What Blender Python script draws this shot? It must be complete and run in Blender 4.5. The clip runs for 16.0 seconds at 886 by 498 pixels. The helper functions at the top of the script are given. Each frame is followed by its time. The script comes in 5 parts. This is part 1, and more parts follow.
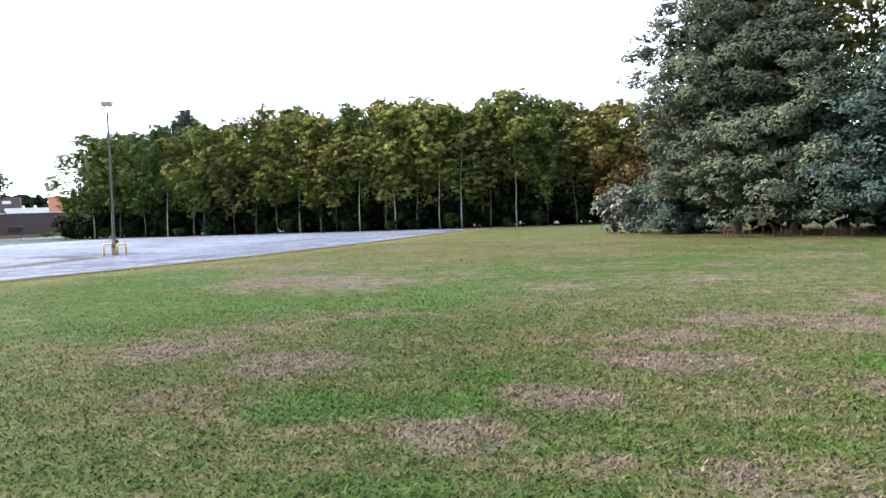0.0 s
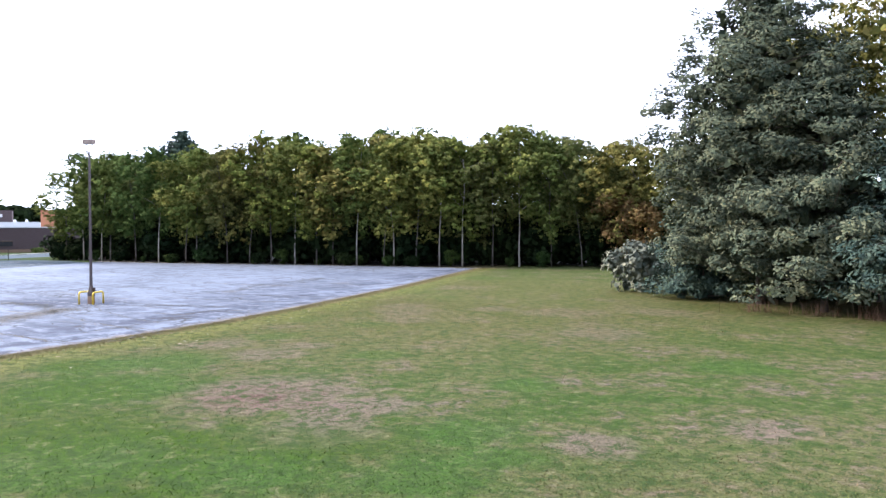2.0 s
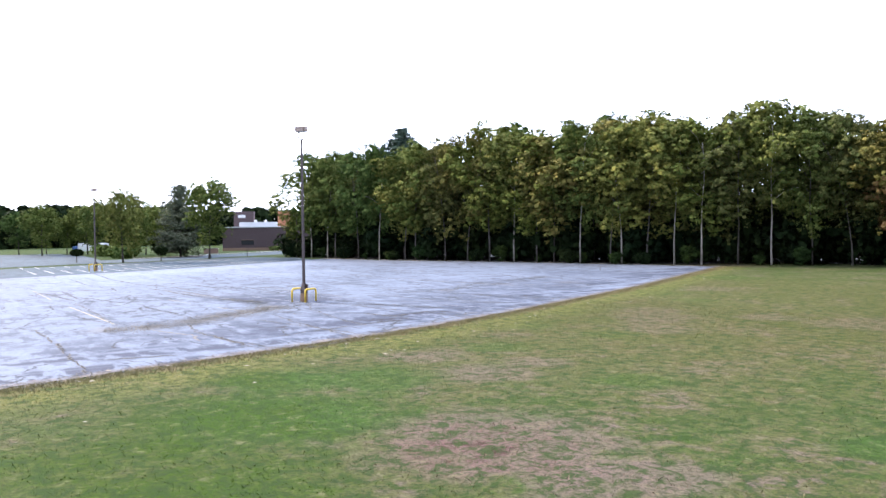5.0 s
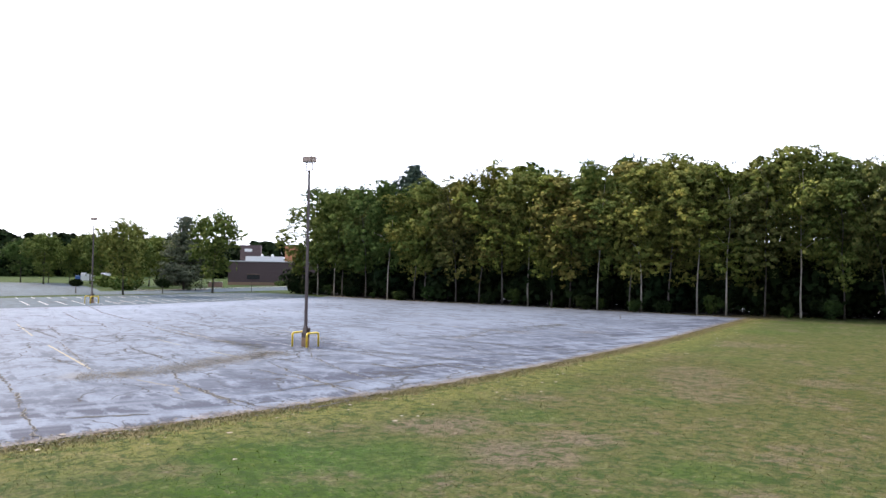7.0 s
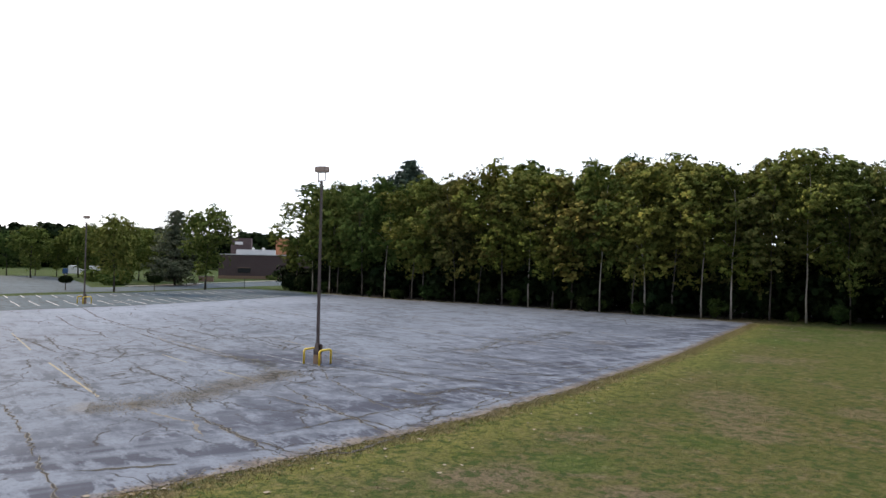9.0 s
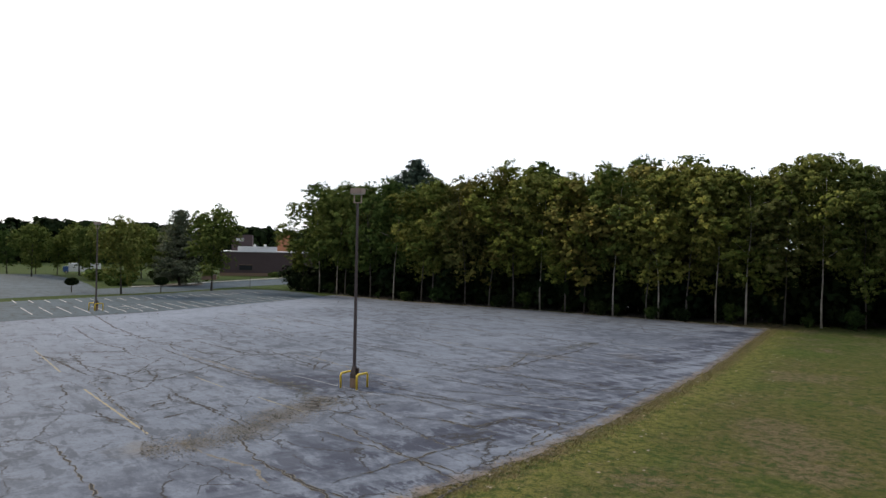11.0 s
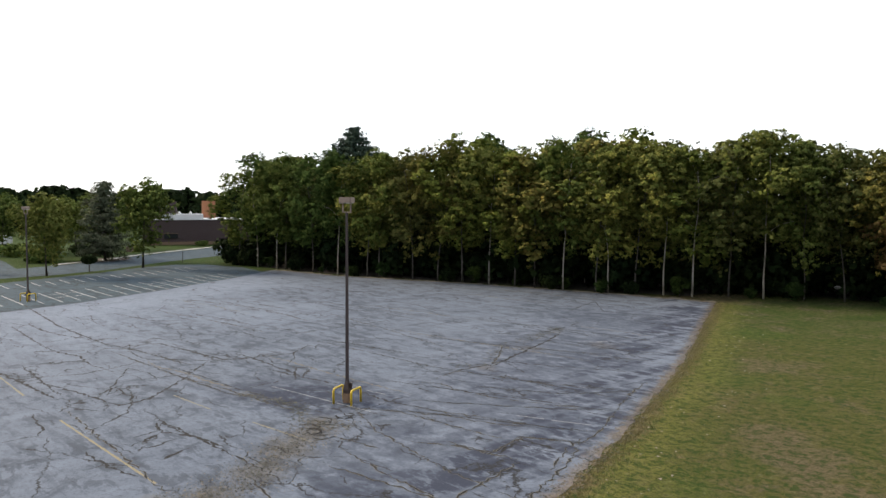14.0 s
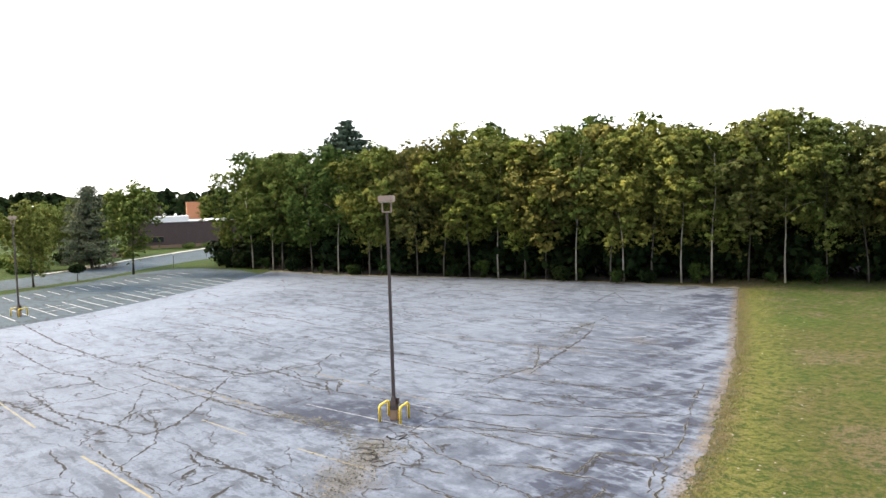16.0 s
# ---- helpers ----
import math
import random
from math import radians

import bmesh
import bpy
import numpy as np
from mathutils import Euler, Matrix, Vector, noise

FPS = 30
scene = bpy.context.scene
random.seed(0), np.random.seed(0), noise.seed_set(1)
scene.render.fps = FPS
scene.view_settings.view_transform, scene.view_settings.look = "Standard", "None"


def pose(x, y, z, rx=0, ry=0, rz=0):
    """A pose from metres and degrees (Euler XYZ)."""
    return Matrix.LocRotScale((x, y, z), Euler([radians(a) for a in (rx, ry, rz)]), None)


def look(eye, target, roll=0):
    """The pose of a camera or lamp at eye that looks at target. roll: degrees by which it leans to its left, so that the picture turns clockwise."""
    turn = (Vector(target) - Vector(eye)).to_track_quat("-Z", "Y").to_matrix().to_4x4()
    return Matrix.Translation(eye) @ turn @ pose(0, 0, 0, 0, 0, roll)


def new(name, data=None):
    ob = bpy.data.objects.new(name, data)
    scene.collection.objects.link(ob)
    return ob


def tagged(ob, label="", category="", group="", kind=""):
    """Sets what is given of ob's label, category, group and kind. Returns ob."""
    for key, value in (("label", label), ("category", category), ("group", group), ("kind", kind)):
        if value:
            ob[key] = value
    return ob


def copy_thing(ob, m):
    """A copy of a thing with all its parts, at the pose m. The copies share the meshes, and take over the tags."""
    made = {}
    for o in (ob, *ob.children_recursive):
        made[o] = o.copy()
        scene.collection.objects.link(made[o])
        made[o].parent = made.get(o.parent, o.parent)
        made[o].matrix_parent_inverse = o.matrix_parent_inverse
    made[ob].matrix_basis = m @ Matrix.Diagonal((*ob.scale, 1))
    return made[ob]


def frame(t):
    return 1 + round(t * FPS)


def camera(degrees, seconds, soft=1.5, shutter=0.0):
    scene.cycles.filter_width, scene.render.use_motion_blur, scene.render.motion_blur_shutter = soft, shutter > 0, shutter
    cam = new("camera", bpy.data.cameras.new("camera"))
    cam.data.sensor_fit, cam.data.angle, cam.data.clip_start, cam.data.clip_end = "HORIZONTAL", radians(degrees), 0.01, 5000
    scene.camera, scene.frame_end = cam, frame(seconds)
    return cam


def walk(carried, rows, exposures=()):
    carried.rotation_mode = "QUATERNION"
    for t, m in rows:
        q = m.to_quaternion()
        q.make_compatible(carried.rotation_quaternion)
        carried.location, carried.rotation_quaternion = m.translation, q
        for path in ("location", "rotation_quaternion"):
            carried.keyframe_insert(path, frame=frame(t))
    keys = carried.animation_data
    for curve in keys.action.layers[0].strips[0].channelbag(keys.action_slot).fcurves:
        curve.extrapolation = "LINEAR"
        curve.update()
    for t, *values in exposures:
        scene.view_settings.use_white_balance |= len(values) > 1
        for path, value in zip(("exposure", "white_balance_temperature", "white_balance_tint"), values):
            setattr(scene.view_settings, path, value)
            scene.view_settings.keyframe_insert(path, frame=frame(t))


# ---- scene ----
cam = camera(60.0, 16.0, soft=1.5)
# seconds, eye, target, roll
PATH = [
    (0, (44.909, -21.989, 1.772), (43.605, -20.476, 1.68), -2.1),
    (0.5, (44.172, -21.285, 2.356), (42.868, -19.769, 2.315), -2.0),
    (1, (43.602, -20.731, 2.964), (42.306, -19.208, 2.952), -1.7),
    (1.5, (43.166, -20.221, 3.529), (41.867, -18.701, 3.5), -1.1),
    (2, (42.715, -19.693, 4.003), (41.415, -18.174, 3.956), -0.2),
    (2.5, (42.255, -19.189, 4.371), (40.953, -17.671, 4.321), 0.6),
    (3, (41.876, -18.732, 4.551), (40.543, -17.242, 4.489), 2.4),
    (3.5, (41.031, -18.108, 4.474), (39.62, -16.693, 4.39), 3.4),
    (4, (39.618, -17.181, 4.012), (38.086, -15.899, 3.914), 0.5),
    (4.5, (38.558, -16.561, 3.593), (36.91, -15.431, 3.514), -1.3),
    (7, (34.589, -14.562, 3.77), (32.91, -13.477, 3.826), 1.0),
    (7.5, (34.184, -14.497, 3.984), (32.516, -13.395, 4.052), 1.4),
    (8, (33.716, -14.576, 4.264), (32.067, -13.446, 4.322), 1.7),
    (8.5, (33.175, -14.79, 4.594), (31.522, -13.666, 4.628), 1.9),
    (9, (32.722, -15.112, 4.975), (31.063, -13.997, 5.002), 1.3),
    (11.5, (30.839, -17.051, 6.812), (29.201, -15.904, 6.799), 1.3),
    (12, (30.368, -17.425, 7.181), (28.752, -16.248, 7.152), 1.2),
    (12.5, (29.993, -17.793, 7.629), (28.409, -16.573, 7.575), 0.3),
    (13, (29.597, -18.105, 8.104), (28.06, -16.827, 8.026), 0.6),
    (13.5, (29.006, -18.426, 8.64), (27.492, -17.121, 8.554), 1.0),
    (14, (28.321, -18.76, 8.999), (26.807, -17.459, 8.875), 0.3),
    (14.5, (27.397, -18.9, 9.155), (25.891, -17.594, 8.994), -0.2),
    (15, (26.417, -19.028, 9.319), (24.924, -17.709, 9.146), -0.4),
    (15.5, (25.308, -19.011, 9.33), (23.822, -17.682, 9.166), -0.7),
    (16, (24.199, -19.004, 9.226), (22.722, -17.664, 9.078), -1.8),
]
STOPS = [(0.0, 1.45, 16, 5700), (0.5, 1.5, 16, 5700), (1.0, 1.42, 17, 5580), (1.7, 1.33, 17, 5580), (3.0, 1.26, 18, 5570), (4.5, 1.25, 18, 5570), (7.0, 0.84, 15, 5950), (8.0, 0.34, 13, 6100), (9.0, 0.15, 12, 6200), (11.5, -0.4, 10, 6350), (12.5, -0.55, 10, 6450), (14.0, 0.04, 9, 6500), (15.0, 0.56, 9, 6550), (16.0, 1.06, 9, 6600)]
EXPOSURES = [(t, s, kelvin, tint) for t, s, tint, kelvin in STOPS]
walk(cam, [(t, look(eye, target, roll)) for t, eye, target, roll in PATH], EXPOSURES)

# ---- world and sun: bright hazy evening sky, soft sun from the side of the far car park ----
SUN_ELEV, SUN_AZ = radians(27), radians(243)     # azimuth clockwise from +y
world = bpy.data.worlds.new("evening_sky")
scene.world = world
world.use_nodes = True
wn = world.node_tree.nodes
sky = wn.new("ShaderNodeTexSky")
sky.sky_type, sky.sun_disc = "NISHITA", False
sky.sun_elevation, sky.sun_rotation = SUN_ELEV, SUN_AZ
sky.air_density, sky.dust_density, sky.ozone_density = 1.0, 1.0, 2.0
wn["Background"].inputs["Strength"].default_value = 0.15
haze = wn.new("ShaderNodeMix")
haze.data_type = "RGBA"
haze.inputs[0].default_value = 0.75
# the veil of high cloud is brighter overhead than at the horizon
up = wn.new("ShaderNodeSeparateXYZ")
world.node_tree.links.new(wn.new("ShaderNodeTexCoord").outputs["Generated"], up.inputs[0])
veil = wn.new("ShaderNodeMapRange")
veil.inputs[1].default_value, veil.inputs[2].default_value, veil.inputs[3].default_value, veil.inputs[4].default_value = 0.0, 1.0, 12.5, 19.0
world.node_tree.links.new(up.outputs[2], veil.inputs[0])
tone = wn.new("ShaderNodeMix")
tone.data_type, tone.blend_type = "RGBA", "MULTIPLY"
tone.inputs[0].default_value = 1.0
tone.inputs[7].default_value = (1.0, 1.012, 1.05, 1)
# and the evening sky is dimmer on the side away from the sunset
west = wn.new("ShaderNodeVectorMath")
west.operation = "DOT_PRODUCT"
world.node_tree.links.new(up.inputs[0].links[0].from_socket, west.inputs[0])
west.inputs[1].default_value = (-0.82, 0.57, 0.0)
fade = wn.new("ShaderNodeMapRange")
fade.interpolation_type = "SMOOTHSTEP"
fade.inputs[1].default_value, fade.inputs[2].default_value, fade.inputs[3].default_value, fade.inputs[4].default_value = -0.9, 0.45, 0.26, 1.0
world.node_tree.links.new(west.outputs["Value"], fade.inputs[0])
glow = wn.new("ShaderNodeMath")
glow.operation = "MULTIPLY"
world.node_tree.links.new(veil.outputs[0], glow.inputs[0])
world.node_tree.links.new(fade.outputs[0], glow.inputs[1])
world.node_tree.links.new(glow.outputs[0], tone.inputs[6])
world.node_tree.links.new(tone.outputs[2], haze.inputs[7])
world.node_tree.links.new(sky.outputs["Color"], haze.inputs[6])
world.node_tree.links.new(haze.outputs[2], wn["Background"].inputs["Color"])
sun_data = bpy.data.lights.new("sun", "SUN")
sun_data.energy, sun_data.angle, sun_data.color = 5.8, radians(12), (1.0, 0.81, 0.58)
sun = new("sun", sun_data)
sun_dir = Vector((math.sin(SUN_AZ) * math.cos(SUN_ELEV), math.cos(SUN_AZ) * math.cos(SUN_ELEV), math.sin(SUN_ELEV)))
sun.matrix_world = look(sun_dir * 80, (0, 0, 0))


# ---- plan: edge of the lawn, far edge below the trees, seam between the two car parks, strip of grass ----
EDGE = [(28.0, -90), (22.5, -40), (18.6, -22), (16.6, -14), (15.5, -9.7), (14.3, -5.0), (12.8, 0.0), (10.8, 5.2), (7.9, 12.0), (4.4, 20.0), (-0.6, 30.0), (-7.9, 44.8)]
FAR = [(-18.6, 42.2), (-31.6, 38.4), (-50.2, 31.1), (-60.0, 29.4)]
SEAM = [(-61.0, 28.8), (-54.5, 20.5), (-48.0, 10.2), (-43.0, 1.0), (-39.8, -7.5), (-12.0, -70.0), (0.0, -90.0)]
STRIP = [(-77.0, 22.6), (-75.2, 17.2), (-70.6, 10.4), (-67.0, 3.3), (-63.6, -3.2), (-40.0, -50.0), (-12.0, -90.0)]


def edge_x(y):
    """Where the edge of the lawn lies at a y, for numbers or arrays."""
    return np.interp(y, [p[1] for p in EDGE], [p[0] for p in EDGE])


# ---- materials ----
class Nodes:
    """Small helper to write node materials briefly."""

    def __init__(self, name, rough=0.85, spec=0.3):
        self.mat = bpy.data.materials.new(name)
        self.mat.use_nodes = True
        self.t = self.mat.node_tree
        self.bsdf = self.t.nodes["Principled BSDF"]
        self.bsdf.inputs["Roughness"].default_value = rough
        self.bsdf.inputs["Specular IOR Level"].default_value = spec
        self.co = self.t.nodes.new("ShaderNodeTexCoord").outputs["Object"]
        self.ragged = self.noise(0.9, 6, 0.65)

    def node(self, kind, **values):
        n = self.t.nodes.new(kind)
        for k, v in values.items():
            s = n.inputs[k.replace("_", " ")]
            if isinstance(v, bpy.types.NodeSocket):
                self.t.links.new(v, s)
            else:
                s.default_value = v
        return n

    def mapping(self, scale=(1, 1, 1), turn=0.0, move=(0, 0, 0)):
        return self.node("ShaderNodeMapping", Vector=self.co, Scale=scale, Rotation=(0, 0, turn), Location=move).outputs[0]

    def noise(self, scale, detail=4.0, rough=0.6, vec=None, distort=0.0):
        return self.node("ShaderNodeTexNoise", Vector=vec or self.co, Scale=scale, Detail=detail, Roughness=rough, Distortion=distort).outputs["Fac"]

    def ramp(self, fac, *stops):
        r = self.node("ShaderNodeValToRGB", Fac=fac)
        el = r.color_ramp.elements
        while len(el) < len(stops):
            el.new(0.5)
        for e, (p, c) in zip(el, stops):
            e.position, e.color = p, (*c, 1) if len(c) == 3 else c
        return r.outputs[0]

    def mask(self, fac, lo, hi):
        r = self.t.nodes.new("ShaderNodeMapRange")
        self.t.links.new(fac, r.inputs[0])
        r.inputs[1].default_value, r.inputs[2].default_value = lo, hi
        return r.outputs[0]

    def mix(self, fac, a, b, mode="MIX"):
        n = self.t.nodes.new("ShaderNodeMix")
        n.data_type, n.blend_type = "RGBA", mode
        for s, v in ((n.inputs[0], fac), (n.inputs[6], a), (n.inputs[7], b)):
            if isinstance(v, bpy.types.NodeSocket):
                self.t.links.new(v, s)
            else:
                s.default_value = (*v, 1) if isinstance(v, tuple) and len(v) == 3 else v
        return n.outputs[2]

    def math(self, op, a, b=0.0):
        n = self.t.nodes.new("ShaderNodeMath")
        n.operation = op
        for s, v in zip(n.inputs, (a, b)):
            if isinstance(v, bpy.types.NodeSocket):
                self.t.links.new(v, s)
            else:
                s.default_value = v
        return n.outputs[0]

    def bump(self, height, strength=0.3, distance=0.02):
        b = self.node("ShaderNodeBump", Height=height, Strength=strength, Distance=distance)
        self.t.links.new(b.outputs[0], self.bsdf.inputs["Normal"])
        return self

    def colour(self, c):
        if isinstance(c, bpy.types.NodeSocket):
            self.t.links.new(c, self.bsdf.inputs["Base Color"])
        else:
            self.bsdf.inputs["Base Color"].default_value = (*c, 1)
        return self

    def near(self, x, y, radius, wobble=0.5, full=0.6):
        """1 at a place, falling to 0 at the radius, with a ragged edge."""
        p = self.node("ShaderNodeVectorMath", Vector=self.co)
        p.operation = "DISTANCE"
        p.inputs[1].default_value = (x, y, 0)
        d = self.math("ADD", p.outputs["Value"], self.math("MULTIPLY", self.math("SUBTRACT", self.ragged, 0.5), radius * wobble * 4))
        return self.mask(d, radius * 1.05, radius * full)


def from_edge(m):
    """Metres to the lawn's side of the edge of the car park."""
    xyz = m.node("ShaderNodeSeparateXYZ", Vector=m.co)
    edge = m.ramp(m.mask(xyz.outputs[1], -40.0, 60.0), *[((y + 40) / 100, ((x + 20) / 50,) * 3) for x, y in EDGE[1:]])
    line = m.math("SUBTRACT", m.math("MULTIPLY", edge, 50.0), 20.0)
    return m.math("MULTIPLY", m.math("SUBTRACT", xyz.outputs[0], line), 0.92)


FRESH = ((27.0, -12.8, 3.2), (23.0, -11.5, 3.0), (31.5, -14.6, 2.2), (29.8, -11.2, 2.0), (31.8, -10.2, 1.8), (19.0, -9.6, 1.4), (17.0, -3.6, 1.3), (24.6, -14.5, 2.4))


def grass_colour(m):
    """Colour of the lawn by place: green, yellowish and bare brown patches."""
    big = m.noise(0.07, 3)
    mid = m.noise(0.33, 6, 0.68, distort=0.7)
    small = m.noise(2.4, 6, 0.75, distort=0.4)
    both = m.math("ADD", m.math("MULTIPLY", mid, 0.55), m.math("MULTIPLY", small, 0.45))
    c = m.ramp(both, (0.36, (0.020, 0.044, 0.008)), (0.46, (0.048, 0.082, 0.014)), (0.535, (0.086, 0.088, 0.030)), (0.61, (0.140, 0.106, 0.074)))
    c = m.mix(m.mask(big, 0.42, 0.62), c, m.mix(0.4, c, (0.119, 0.106, 0.044)))
    # dry and bare places
    for x, y, r in ((35.0, -16.3, 1.1), (37.3, -16.0, 1.1), (27.2, -8.0, 2.6), (40.3, -12.2, 0.9), (40.5, -10.2, 0.9), (41.9, -9.9, 1.2), (40.6, -13.7, 0.7), (41.4, -13.6, 0.8), (41.0, -15.8, 0.7), (42.2, -6.7, 1.3), (43.9, -13.8, 0.7), (40.8, -17.3, 0.7),
                    (18.5, -4.2, 1.6), (22.0, -4.4, 1.5), (30.0, -7.4, 1.2), (30.7, -9.7, 1.6), (27.9, 7.0, 2.2), (18.8, 5.5, 1.7), (22.9, 12.6, 2.6), (35.6, -7.0, 1.0), (37.6, -3.9, 1.0), (26.4, 15.7, 2.0), (21.6, -2.4, 1.0), (17.2, 7.3, 1.6), (19.2, 11.8, 1.5),
                    (16.1, 8.7, 2.0), (7.8, 22.1, 2.4), (14.4, 10.3, 1.6), (-6.3, 46.5, 2.2)):
        c = m.mix(m.math("MULTIPLY", m.near(x, y, r), 0.72), c, (0.150, 0.112, 0.080))
    # bare reddish soil in the middle of the worn place
    clods = m.noise(2.0, 7, 0.75, distort=0.6)
    bare = m.near(27.1, -8.7, 2.3, 0.6, 0.2)
    c = m.mix(m.math("MULTIPLY", m.math("MULTIPLY", bare, m.mask(clods, 0.40, 0.52)), 0.85), c, (0.150, 0.092, 0.070))
    c = m.mix(m.math("MULTIPLY", m.math("MULTIPLY", m.near(27.3, -8.5, 1.5, 0.6, 0.2), m.mask(clods, 0.52, 0.60)), 0.9), c, (0.050, 0.026, 0.020))
    for x, y, r in ((29.0, -13.8, 2.4), (31.9, -12.2, 1.6), (34.4, -10.5, 1.6), (35.7, -13.1, 1.0), (34.6, -9.0, 1.0), (43.4, -12.6, 0.8), (39.2, -17.4, 0.8), (39.8, -15.5, 0.5), (40.2, -16.6, 0.6), (23.2, -10.5, 2.6), (20.9, -7.3, 2.0), (33.3, -7.8, 1.4), (25.0, -2.3, 1.2), (34.7, 2.8, 1.5),
                    (31.3, -3.2, 1.1), (19.6, -9.1, 1.8), (18.8, -1.7, 1.2), (18.8, 3.2, 1.3), (6.0, 20.8, 1.7), (8.4, 17.8, 2.0), (15.4, 2.5, 1.2), (2.7, 31.8, 2.7), (12.4, 15.7, 1.2)):
        c = m.mix(m.math("MULTIPLY", m.near(x, y, r), 0.85), c, (0.044, 0.090, 0.014))
    # thick fresh turf
    for x, y, r in FRESH:
        c = m.mix(m.math("MULTIPLY", m.near(x, y, r, 0.5, 0.3), 0.62), c, (0.036, 0.070, 0.004))
    # the lawn beside the car park is drier as a whole
    c = m.mix(m.math("MULTIPLY", m.near(13, 16, 26, 0.25, 0.5), 0.5), c, (0.112, 0.092, 0.026))
    # the watered grass round the far car park is greener
    far = m.node("ShaderNodeSeparateXYZ", Vector=m.co).outputs[0]
    c = m.mix(m.math("MULTIPLY", m.mask(far, -58.0, -64.0), 0.75), c, (0.034, 0.066, 0.014))
    # yellower, thinner turf beside the asphalt
    off = m.math("ADD", from_edge(m), m.math("MULTIPLY", m.math("SUBTRACT", m.noise(0.5, 5, 0.7), 0.5), 5.0))
    c = m.mix(m.math("MULTIPLY", m.math("MULTIPLY", m.mask(off, 3.4, 1.0), m.mask(off, -7.0, -4.0)), 0.75), c, (0.150, 0.148, 0.034))
    c = m.mix(m.math("MULTIPLY", m.math("MULTIPLY", m.mask(off, 0.9, -0.2), m.mask(off, -7.0, -4.0)), 0.8), c, (0.165, 0.115, 0.064))
    return m.mix(1.0, c, (0.73, 0.72, 0.86), "MULTIPLY")


def grass_material():
    m = Nodes("mown_grass", 0.95, 0.02)
    fine = m.noise(9.0, 6, 0.8)
    tuft = m.noise(2.6, 6, 0.75, distort=0.5)
    c = m.mix(m.math("MULTIPLY", m.mask(tuft, 0.495, 0.565), 0.85), grass_colour(m), (0.024, 0.042, 0.011))
    c = m.mix(m.math("MULTIPLY", m.mask(tuft, 0.44, 0.32), 0.6), c, (0.130, 0.118, 0.066))
    c = m.mix(m.math("MULTIPLY", m.mask(fine, 0.48, 0.57), 0.62), c, (0.023, 0.032, 0.014))
    return m.colour(c).bump(m.math("ADD", fine, tuft), 0.6, 0.06).mat


def blade_material():
    m = Nodes("grass_blades", 0.9, 0.05)
    isle = m.t.nodes.new("ShaderNodeNewGeometry").outputs["Random Per Island"]
    tuft = m.ramp(m.noise(9.0, 3, 0.6), (0.36, (0.62, 0.68, 0.64)), (0.50, (1.0, 1.04, 0.96)), (0.64, (1.5, 1.4, 1.36)))
    tint = m.ramp(isle, (0.0, (0.80, 0.86, 0.82)), (0.6, (1.1, 1.1, 1.05)), (1.0, (1.4, 1.3, 1.3)))
    c = m.mix(1.0, grass_colour(m), tuft, "MULTIPLY")
    return m.colour(m.mix(1.0, c, tint, "MULTIPLY")).mat


